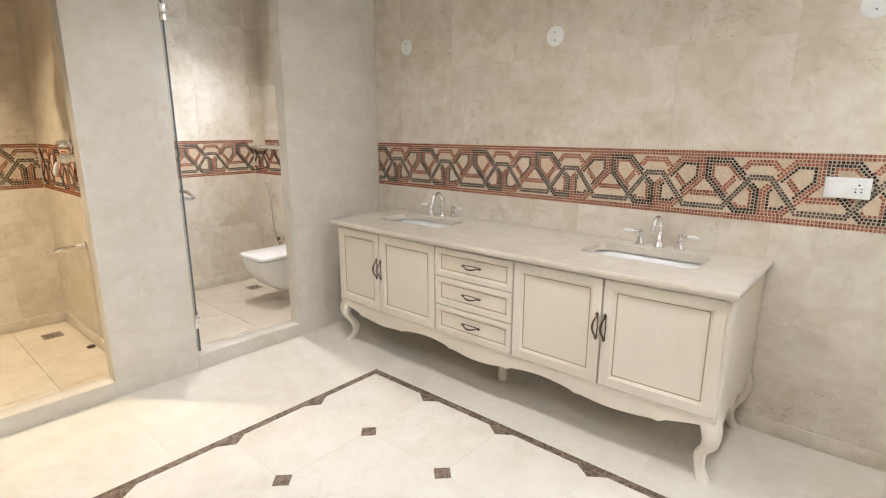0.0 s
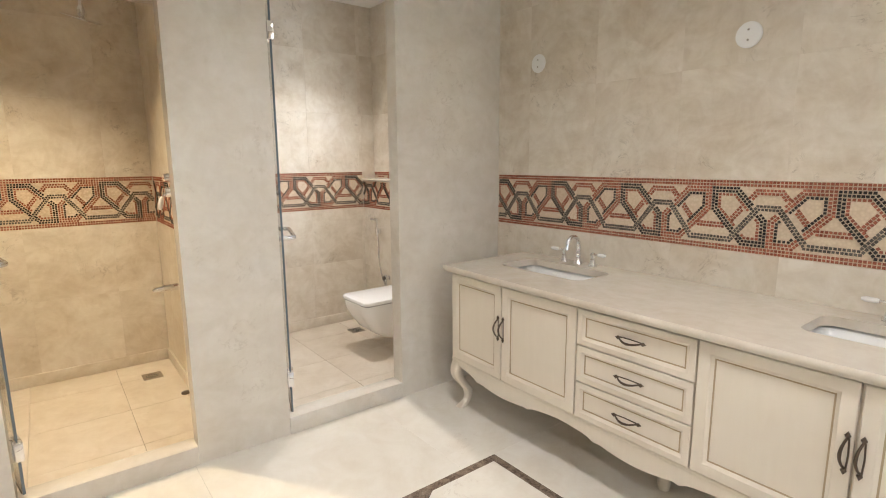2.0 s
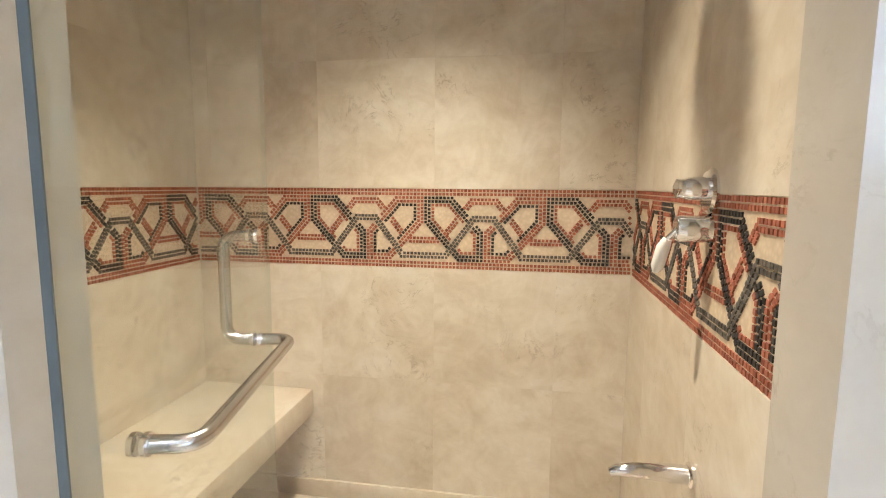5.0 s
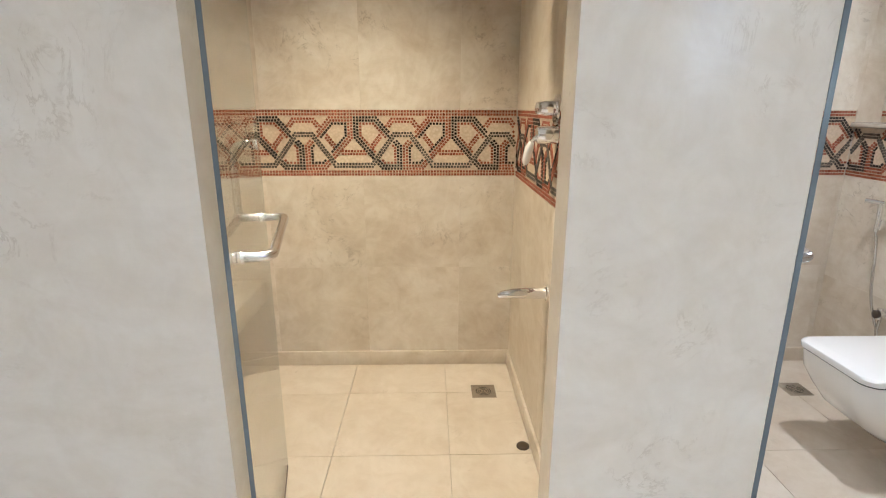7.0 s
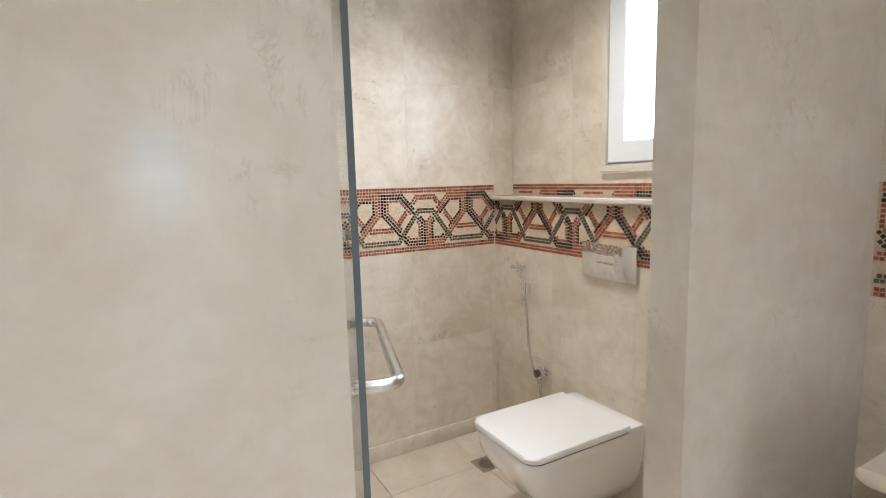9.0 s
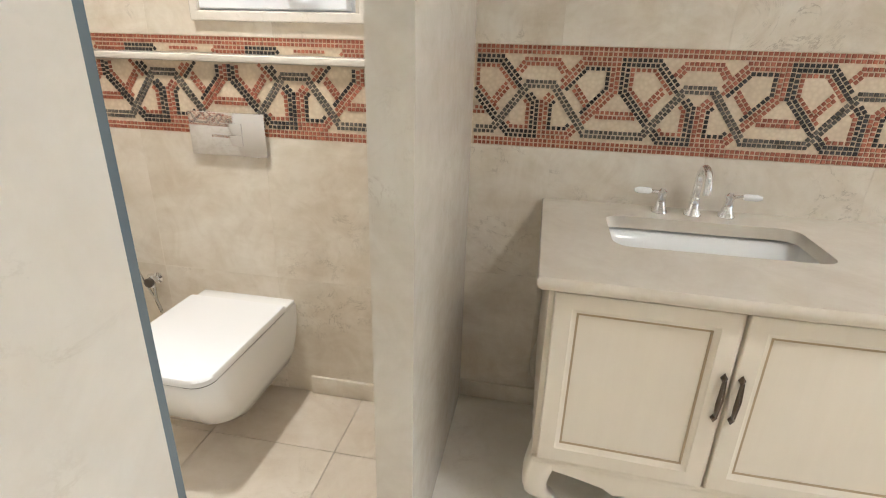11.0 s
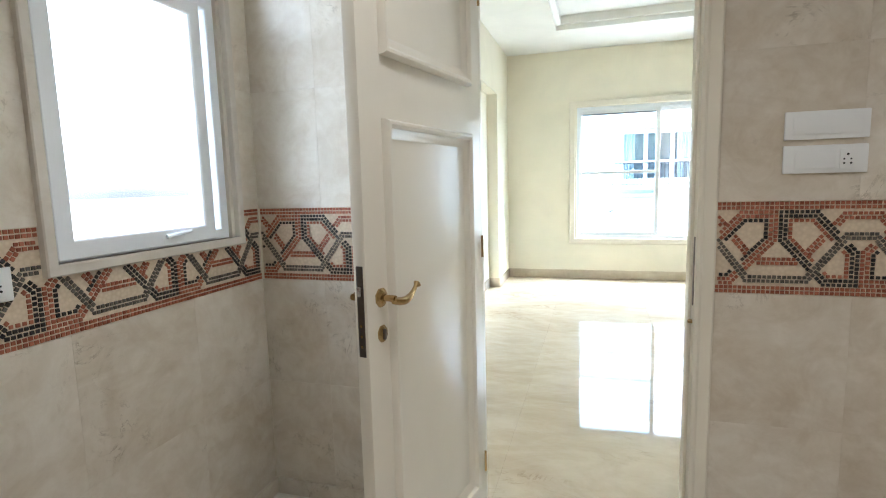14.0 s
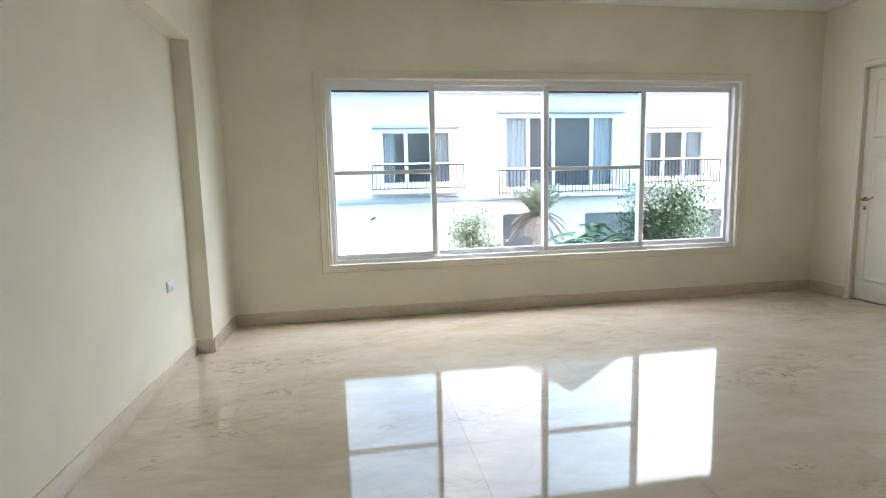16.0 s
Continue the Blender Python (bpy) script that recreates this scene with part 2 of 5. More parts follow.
T_RED = tessera_material("terracotta_tessera", (0.25, 0.075, 0.042), (0.43, 0.155, 0.09))
T_BLACK = tessera_material("black_tessera", (0.018, 0.017, 0.018), (0.05, 0.045, 0.042))
T_GREY = tessera_material("grey_tessera", (0.075, 0.066, 0.056), (0.16, 0.14, 0.115))


def field_material():
    m = material("cream_mosaic_field", (0.60, 0.47, 0.31), 0.5)
    n, l, p = nodes_of(m)
    v = coords(n, l, False)
    vor = n.new("ShaderNodeTexVoronoi")
    vor.inputs["Scale"].default_value = 75
    l.new(v, vor.inputs["Vector"])
    l.new(ramp(n, l, vor.outputs["Distance"], [(0.1, (0.68, 0.57, 0.42)), (0.75, (0.58, 0.47, 0.33))]), p.inputs["Base Color"])
    bump(n, l, p, vor.outputs["Distance"], 0.15, 0.003)
    return m


FIELD = field_material()


# ---- mesh helpers ----
def quad_box(bm, lo, hi):
    (x0, y0, z0), (x1, y1, z1) = lo, hi
    vs = [bm.verts.new(c) for c in ((x0, y0, z0), (x1, y0, z0), (x1, y1, z0), (x0, y1, z0),
                                     (x0, y0, z1), (x1, y0, z1), (x1, y1, z1), (x0, y1, z1))]
    for f in ((3, 2, 1, 0), (4, 5, 6, 7), (0, 1, 5, 4), (1, 2, 6, 5), (2, 3, 7, 6), (3, 0, 4, 7)):
        bm.faces.new([vs[i] for i in f])
    return vs


def rbox(lo, hi, r=0.003, seg=2):
    bm = bmesh.new()
    quad_box(bm, lo, hi)
    if r > 0:
        bmesh.ops.bevel(bm, geom=bm.edges[:], offset=r, segments=seg, profile=0.5, affect='EDGES')
    return bm


def join(*bms):
    out = bmesh.new()
    for b in bms:
        me = bpy.data.meshes.new("tmp")
        b.to_mesh(me)
        b.free()
        out.from_mesh(me)
        bpy.data.meshes.remove(me)
    return out


def tube(points, radius, sides=12, caps=True):
    """A round bar swept along points; radius is a number or a list."""
    bm = bmesh.new()
    pts = [Vector(p) for p in points]
    rad = radius if isinstance(radius, (list, tuple)) else [radius] * len(pts)
    rings, up = [], None
    for i, p in enumerate(pts):
        d = (pts[min(i + 1, len(pts) - 1)] - pts[max(i - 1, 0)]).normalized()
        if up is None:
            up = Vector((0, 0, 1)) if abs(d.z) < 0.9 else Vector((1, 0, 0))
        a = d.cross(up).normalized()
        up = a.cross(d).normalized()
        rings.append([bm.verts.new(p + rad[i] * (math.cos(2 * math.pi * k / sides) * a + math.sin(2 * math.pi * k / sides) * up)) for k in range(sides)])
    for r0, r1 in zip(rings, rings[1:]):
        for k in range(sides):
            bm.faces.new((r0[k], r0[(k + 1) % sides], r1[(k + 1) % sides], r1[k]))
    if caps:
        bm.faces.new(rings[0][::-1])
        bm.faces.new(rings[-1])
    bmesh.ops.recalc_face_normals(bm, faces=bm.faces[:])
    return bm


def lathe(profile, sides=20, center=(0, 0, 0), axis='Z'):
    """A turned shape from (radius, height) pairs."""
    bm = bmesh.new()
    rings = []
    for r, h in profile:
        ring = []
        for k in range(sides):
            a = 2 * math.pi * k / sides
            c, s = r * math.cos(a), r * math.sin(a)
            co = {'Z': (c, s, h), 'Y': (c, h, s), 'X': (h, c, s)}[axis]
            ring.append(bm.verts.new(Vector(co) + Vector(center)))
        rings.append(ring)
    for r0, r1 in zip(rings, rings[1:]):
        for k in range(sides):
            bm.faces.new((r0[k], r0[(k + 1) % sides], r1[(k + 1) % sides], r1[k]))
    bm.faces.new(rings[0][::-1])
    bm.faces.new(rings[-1])
    bmesh.ops.recalc_face_normals(bm, faces=bm.faces[:])
    return bm


def rrect(x0, x1, y0, y1, r, seg=5):
    """A loop round a rectangle with round corners."""
    out = []
    for cx, cy, a0 in ((x1 - r, y1 - r, 0), (x0 + r, y1 - r, 90), (x0 + r, y0 + r, 180), (x1 - r, y0 + r, 270)):
        for k in range(seg + 1):
            a = radians(a0 + 90 * k / seg)
            out.append((cx + r * math.cos(a), cy + r * math.sin(a)))
    return out


def loft(loops, cap0=True, cap1=True):
    bm = bmesh.new()
    rings = [[bm.verts.new(p) for p in lp] for lp in loops]
    for r0, r1 in zip(rings, rings[1:]):
        k = len(r0)
        for i in range(k):
            bm.faces.new((r0[i], r0[(i + 1) % k], r1[(i + 1) % k], r1[i]))
    if cap0:
        bm.faces.new(rings[0][::-1])
    if cap1:
        bm.faces.new(rings[-1])
    bmesh.ops.recalc_face_normals(bm, faces=bm.faces[:])
    return bm


def frame_ring(x0, x1, z0, z1, w, y0, y1, r=0.004):
    bm = bmesh.new()
    loops = []
    for off, y in ((0, y1), (0, y0 + r), (r, y0), (w - r, y0), (w, y0 + r), (w, y1)):
        loops.append([(x0 + off, y, z0 + off), (x1 - off, y, z0 + off), (x1 - off, y, z1 - off), (x0 + off, y, z1 - off)])
    return loft(loops + [loops[0]], False, False)


def smooth(me, angle=40):
    me.polygons.foreach_set("use_smooth", [True] * len(me.polygons))
    me.set_sharp_from_angle(angle=radians(angle))


def mesh_of(name, bm, mat, shade=True):
    me = bpy.data.meshes.new(name)
    bm.to_mesh(me)
    bm.free()
    for m in (mat if isinstance(mat, (list, tuple)) else [mat]):
        me.materials.append(m)
    if shade:
        smooth(me)
    return me


def part(name, bm, mat, parent, label=""):
    ob = new(name, mesh_of(name, bm, mat))
    ob.parent = parent
    return tagged(ob, label=label)


def thing(name, label, category, group="", at=None):
    ob = new(name)
    ob.empty_display_size = 0.1
    if at is not None:
        ob.matrix_world = at
    return tagged(ob, label=label, category=category, group=group)


def solid(name, bm, mat, label, category="", kind="", group=""):
    ob = new(name, mesh_of(name, bm, mat))
    return tagged(ob, label=label, category=category, kind=kind, group=group)


def holed(axis, p0, p1, u0, u1, z0, z1, holes=()):
    """A wall slab across the axis from p0 to p1, with rectangular openings through it."""
    us = sorted({u0, u1, *[h[0] for h in holes], *[h[1] for h in holes]})
    zs = sorted({z0, z1, *[h[2] for h in holes], *[h[3] for h in holes]})
    us = [u for u in us if u0 <= u <= u1]
    zs = [z for z in zs if z0 <= z <= z1]
    nu, nz = len(us) - 1, len(zs) - 1

    def full(i, j):
        if not (0 <= i < nu and 0 <= j < nz):
            return False
        u, z = (us[i] + us[i + 1]) / 2, (zs[j] + zs[j + 1]) / 2
        return not any(a < u < b and c < z < d for a, b, c, d in holes)

    bm = bmesh.new()

    def at(p, u, z):
        return bm.verts.new((p, u, z) if axis == 'x' else (u, p, z))

    for i in range(nu):
        for j in range(nz):
            if not full(i, j):
                continue
            a, b, c, d = us[i], us[i + 1], zs[j], zs[j + 1]
            bm.faces.new([at(p0, a, c), at(p0, b, c), at(p0, b, d), at(p0, a, d)])
            bm.faces.new([at(p1, a, c), at(p1, a, d), at(p1, b, d), at(p1, b, c)])
            if not full(i - 1, j):
                bm.faces.new([at(p0, a, c), at(p0, a, d), at(p1, a, d), at(p1, a, c)])
            if not full(i + 1, j):
                bm.faces.new([at(p0, b, c), at(p1, b, c), at(p1, b, d), at(p0, b, d)])
            if not full(i, j - 1):
                bm.faces.new([at(p0, a, c), at(p1, a, c), at(p1, b, c), at(p0, b, c)])
            if not full(i, j + 1):
                bm.faces.new([at(p0, a, d), at(p0, b, d), at(p1, b, d), at(p1, a, d)])
    bmesh.ops.remove_doubles(bm, verts=bm.verts[:], dist=1e-5)
    bmesh.ops.recalc_face_normals(bm, faces=bm.faces[:])
    return bm


# ---- plan ----
XW = -2.38            # front face of the cubicle wall
XB = -4.10            # back wall of shower and toilet
YN = 2.83             # vanity wall
XE = 1.885            # door wall
YS = -1.36            # wall behind
BX0, BX1 = 2.02, 8.07  # bedroom
BYN, BYS = 2.66, -4.45
BAND0, BAND1 = 1.085, 1.42
DOOR_Y0, DOOR_Y1, DOOR_H = 0.95, 1.79, 2.62
T = 0.006             # tile thickness in front of the wall body

WIN_N = (0.905, 1.70, 1.30, 2.68)
WIN_WC = (-3.39, -2.80, 1.50, 2.35)
wall_north = solid("wall_north", holed('y', YN + T, 3.05, XB - 0.2, BX0, -0.1, CEIL, [WIN_N, WIN_WC]), GROUT,
                   "cream marble tiled bathroom wall with mosaic band", "wall", "structure")
wall_east = solid("wall_east", holed('x', XE + T, BX0, YS - 0.2, YN + T, -0.1, BCEIL, [(DOOR_Y0 - 0.03, DOOR_Y1 + 0.03, -0.2, DOOR_H + 0.03)]), CREAM_WALL,
                  "wall between bathroom and bedroom with doorway", "wall", "structure")
wall_south = solid("wall_south", holed('y', YS - 0.15, YS, XB - 0.2, BX0, -0.1, CEIL), SLAB,
                   "plain cream marble wall behind the vanity room", "wall", "structure")
wall_west = solid("wall_west", holed('x', XB - 0.2, XB - T, YS, YN + T, -0.1, CEIL), GROUT,
                  "cream marble tiled back wall of shower and toilet", "wall", "structure")
wall_cubicle = solid("wall_cubicle", holed('x', XW - 0.1, XW, YS, YN + T, -0.1, CEIL, [(0.04, 0.757, -0.02, CEIL + 1), (1.235, 1.99, -0.02, CEIL + 1)]), SLAB,
                     "pale cream marble clad front wall of the cubicles", "wall", "structure")
wall_divider = solid("wall_divider", holed('y', 0.93 + T, 1.06, XB - T, XW - 0.1, -0.1, CEIL), GROUT,
                     "marble tiled wall between shower and toilet", "wall", "structure")
wall_shower = solid("wall_shower", holed('y', -1.06, -0.95 - T, XB - T, XW - 0.1, -0.1, CEIL), GROUT,
                    "marble tiled side wall of the shower", "wall", "structure")
wall_boxing = solid("wall_boxing", holed('y', 2.70 + T, YN, XB, XW - 0.1, -0.05, 1.335), GROUT,
                    "half height marble boxing behind the toilet", "wall", "structure")
solid("ceiling_bathroom", rbox((XB - 0.2, YS - 0.2, CEIL), (XE + T, 3.05, CEIL + 0.1), 0), WHITE_CEIL, "plain white painted bathroom ceiling", "ceiling", "structure")
floor = solid("floor_bathroom", rbox((XB - 0.2, YS - 0.2, -0.16), (XE + 0.07, 3.05, -0.012), 0), GROUT, "cream marble bathroom floor with dark inlay", "floor", "structure")

# bedroom shell
BW = (-3.325, 1.605, 0.615, 2.61)
wall_bed_east = solid("wall_bedroom_east", holed('x', BX1, BX1 + 0.24, BYS - 0.2, BYN + 0.4, -0.1, BCEIL + 0.3, [BW]), CREAM_WALL, "cream painted bedroom wall with wide window", "wall", "structure")
NX = 7.18
NICHE = (BX0 + 0.06, NX, -0.2, 2.75)
solid("wall_bedroom_north", holed('y', BYN, BYN + 0.15, BX0, BX1, -0.1, BCEIL + 0.3, [NICHE]), CREAM_WALL, "cream painted bedroom wall with a shallow recess", "wall", "structure")
solid("wall_bedroom_recess", holed('y', BYN + 0.15, BYN + 0.3, BX0 - 0.1, BX1, -0.1, BCEIL + 0.3), CREAM_WALL, "cream painted back of the wall recess", "wall", "structure")
BD = (6.57, 7.53, -0.2, 2.70)
solid("wall_bedroom_south", holed('y', BYS - 0.2, BYS, BX0 - 0.1, BX1, -0.1, BCEIL + 0.3, [BD]), CREAM_WALL, "cream painted bedroom wall with a door", "wall", "structure")
solid("wall_bedroom_west", holed('x', BX0 - 0.13, BX0, BYS, YS - 0.2, -0.1, BCEIL + 0.3), CREAM_WALL, "cream painted bedroom wall", "wall", "structure")
# unseen panel added to keep daylight from leaking under the closed door
solid("wall_closet", rbox((6.4, BYS - 0.3, -0.1), (7.7, BYS - 0.2, 2.9), 0), CREAM_WALL, "unseen plain panel that stops light behind the bedroom door", "wall", "structure")
bed_floor = solid("floor_bedroom", rbox((XE + 0.07, BYS - 0.2, -0.16), (BX1 + 0.24, BYN + 0.3, -0.012), 0), GROUT, "polished cream marble bedroom floor", "floor", "structure")

TR = (3.15, 6.95, -3.6, 1.83)


def tray_ceiling():
    bm = bmesh.new()
    x0, x1, y0, y1 = BX0 - 0.13, BX1 + 0.1, BYS - 0.1, BYN + 0.2
    a, b, c, d = TR
    top = BCEIL + 0.16
    ring0 = [bm.verts.new(v) for v in ((x0, y0, BCEIL), (x1, y0, BCEIL), (x1, y1, BCEIL), (x0, y1, BCEIL))]
    ring1 = [bm.verts.new(v) for v in ((a, c, BCEIL), (b, c, BCEIL), (b, d, BCEIL), (a, d, BCEIL))]
    ring2 = [bm.verts.new(v) for v in ((a, c, BCEIL + 0.06), (b, c, BCEIL + 0.06), (b, d, BCEIL + 0.06), (a, d, BCEIL + 0.06))]
    ring3 = [bm.verts.new(v) for v in ((a + .06, c + .06, BCEIL + 0.06), (b - .06, c + .06, BCEIL + 0.06), (b - .06, d - .06, BCEIL + 0.06), (a + .06, d - .06, BCEIL + 0.06))]
    ring4 = [bm.verts.new(v) for v in ((a + .06, c + .06, top), (b - .06, c + .06, top), (b - .06, d - .06, top), (a + .06, d - .06, top))]
    for r0, r1 in ((ring0, ring1), (ring1, ring2), (ring2, ring3), (ring3, ring4)):
        for i in range(4):
            bm.faces.new((r0[i], r0[(i + 1) % 4], r1[(i + 1) % 4], r1[i]))
    bm.faces.new(ring4)
    ext = bmesh.ops.extrude_face_region(bm, geom=bm.faces[:])
    bmesh.ops.translate(bm, verts=[v for v in ext["geom"] if isinstance(v, bmesh.types.BMVert)], vec=(0, 0, 0.12))
    bmesh.ops.recalc_face_normals(bm, faces=bm.faces[:])
    return bm


solid("ceiling_bedroom", tray_ceiling(), WHITE_CEIL, "white bedroom ceiling with a raised tray", "ceiling", "structure")


# skirtings
def skirt(name, boxes, mat, label):
    for lo, hi in boxes:
        solid(name, rbox(lo, hi, 0.004, 2), mat, label, "baseboard", "structure")


skirt("baseboard", [((XW, YN - 0.014, 0), (XE, YN, 0.08)), ((XE - 0.014, DOOR_Y1 + 0.075, 0), (XE, YN - 0.014, 0.08)),
                    ((XE - 0.014, YS, 0), (XE, DOOR_Y0 - 0.075, 0.08)),
                    ((XB + 0.0, -0.95, 0), (XB + 0.014, 0.93, 0.085)), ((XB + 0.014, 0.916, 0), (XW - 0.1, 0.93, 0.085)),
                    ((XB, 1.06, 0), (XB + 0.014, 2.70, 0.085)), ((XB + 0.014, 2.686, 0), (-3.47, 2.70, 0.085)), ((-3.0, 2.686, 0), (XW - 0.1, 2.70, 0.085))],
      MARBLE, "low cream marble skirting along the tiled wall")
skirt("baseboard", [((BX1 - 0.016, BYS, 0), (BX1, BYN, 0.13)), ((NX, BYN - 0.016, 0), (BX1 - 0.016, BYN, 0.13)),
                    ((NX - 0.016, BYN, 0), (NX, BYN + 0.15, 0.13)), ((BX0 + 0.06, BYN + 0.134, 0), (NX - 0.016, BYN + 0.15, 0.13)),
                    ((7.58, BYS, 0), (BX1 - 0.016, BYS + 0.016, 0.13)), ((BX0, BYS, 0), (6.52, BYS + 0.016, 0.13)),
                    ((BX0, BYS + 0.016, 0), (BX0 + 0.016, DOOR_Y0 - 0.08, 0.13))], SKIRT_M, "polished brown cream marble skirting")
solid("kerb", rbox((XW - 0.11, 0.04, -0.012), (XW + 0.005, 0.757, 0.10), 0.006), SLAB, "low marble kerb at the shower opening", "kerb", "structure")
solid("kerb", rbox((XW - 0.11, 1.235, -0.012), (XW + 0.005, 1.99, 0.10), 0.006), SLAB, "low marble kerb at the toilet opening", "kerb", "structure")
solid("ledge", rbox((XB, 2.675, 1.337), (XW - 0.1, YN, 1.36), 0.004), SLAB, "white marble ledge over the toilet boxing", "shelf", "structure")
solid("threshold", rbox((XE + 0.004, DOOR_Y0 - 0.02, -0.012), (BX0 + 0.02, DOOR_Y1 + 0.02, 0.002), 0), FLOOR_M, "marble threshold in the doorway", "threshold", "structure")


# ---- vanity ----
VX0, VX1 = -2.075, 0.44
VC = (VX0 + VX1) / 2


def bow(x):
    """How far the front comes forward at x: flat in the middle, easing back at both ends."""
    t = min(1.0, max(0.0, (1.275 - abs(x - VC)) / 0.62))
    return -0.018 * t * t * (3 - 2 * t)


def bowed(bm, cuts=0):
    if cuts:
        es = [e for e in bm.edges if abs((e.verts[0].co - e.verts[1].co).normalized().x) > 0.99 and e.calc_length() > 0.08]
        bmesh.ops.subdivide_edges(bm, edges=es, cuts=cuts, use_grid_fill=False)
    for v in bm.verts:
        v.co.y += bow(v.co.x)
    return bm


FY = 2.172   # front of the carcass


def framed_front(x0, x1, z0, z1, rail):
    """A raised frame with a sunken panel; returns frame and panel."""
    bm = bmesh.new()
    y0, y1 = FY - 0.02, FY + 0.0
    loops = []
    for off, y in ((0, y1), (0, y0 + 0.003), (0.003, y0), (rail - 0.004, y0), (rail, y0 + 0.004), (rail + 0.006, y0 + 0.006), (rail + 0.012, y0 + 0.013)):
        loops.append([(x0 + off, y, z0 + off), (x1 - off, y, z0 + off), (x1 - off, y, z1 - off), (x0 + off, y, z1 - off)])
    fr = loft(loops, False, False)
    r = rail + 0.011
    pn = rbox((x0 + r, y0 + 0.012, z0 + r), (x1 - r, y1, z1 - r), 0.0)
    q = rail + 0.008
    g = frame_ring(x0 + q, x1 - q, z0 + q, z1 - q, 0.007, y0 + 0.0098, y0 + 0.0125, 0.0004)
    return fr, pn, g


def pull(parent, cx, cy, cz, upright):
    """An arched pull with pointed leaf ends and a thin back bail."""
    pts, rad = [], []
    for k in range(13):
        s = k / 12 * 2 - 1
        pts.append((s * 0.05, -0.006 - 0.022 * (1 - s * s), -0.009 * (1 - s * s)))
        rad.append(0.0035 + 0.0022 * (1 - abs(s)))
    bar = tube(pts, rad, 8)
    ends = []
    for s in (-1, 1):
        e = loft([[(s * (0.058 + dx * w), -0.001 - h, dz * w) for dx, dz in ((-0.014, 0), (0, -0.009), (0.014, 0), (0, 0.009))] for w, h in ((1, 0), (1, 0.004), (0.4, 0.009))])
        ends.append(e)
    back = tube([(-0.052, -0.005, 0.005), (0.0, -0.008, 0.008), (0.052, -0.005, 0.005)], 0.0028, 8)
    bm = join(bar, back, *ends)
    m = Matrix.Translation((cx, cy, cz)) @ (Matrix.Rotation(radians(90), 4, 'Y') if upright else Matrix.Identity(4))
    bm.transform(m)
    return part("pull", bm, BRONZE, parent, "antique bronze pull handle")


def cabriole(x, y, sx, sy, top):
    pts, rad = [], []
    for k in range(15):
        f = k / 14
        z = top * (1 - f)
        bulge = 0.028 * math.sin(math.pi * min(1, f * 1.6)) - 0.02 * math.sin(math.pi * max(0, (f - 0.45) / 0.55)) + 0.012 * max(0, (f - 0.85) / 0.15)
        pts.append((x + sx * bulge, y + sy * bulge, z))
        rad.append(0.046 - 0.026 * min(1, f * 1.25) + 0.006 * max(0, (f - 0.85) / 0.15))
    loops = []
    for p, r in zip(pts, rad):
        loops.append([(p[0] + a, p[1] + b, p[2]) for a, b in rrect(-r, r, -r, r, r * 0.55, 3)])
    return loft(loops)


def apron(x0, x1, y0, y1, ztop):
    """A board with a scalloped lower edge."""
    bm = bmesh.new()
    n = 84
    low = []
    for k in range(n + 1):
        u = k / n
        w = abs(u * 2 - 1)
        z = 0.246 + 0.026 * math.cos(4 * math.pi * u * 1.5) * (1 - w * 0.4) + 0.03 * max(0, w - 0.82) / 0.18
        ph = (u * 6) % 1
        z -= 0.010 * max(0, 1 - abs(ph - 0.5) * 16)
        low.append((x0 + (x1 - x0) * u, z))
    rows = []
    for x, z in low:
        rows.append([bm.verts.new((x, y0, z)), bm.verts.new((x, y0, ztop)), bm.verts.new((x, y1, ztop)), bm.verts.new((x, y1, z))])
    for a, b in zip(rows, rows[1:]):
        for i in range(4):
            bm.faces.new((a[i], a[(i + 1) % 4], b[(i + 1) % 4], b[i]))
    bm.faces.new(rows[0])
    bm.faces.new(rows[-1][::-1])
    bmesh.ops.recalc_face_normals(bm, faces=bm.faces[:])
    return bm


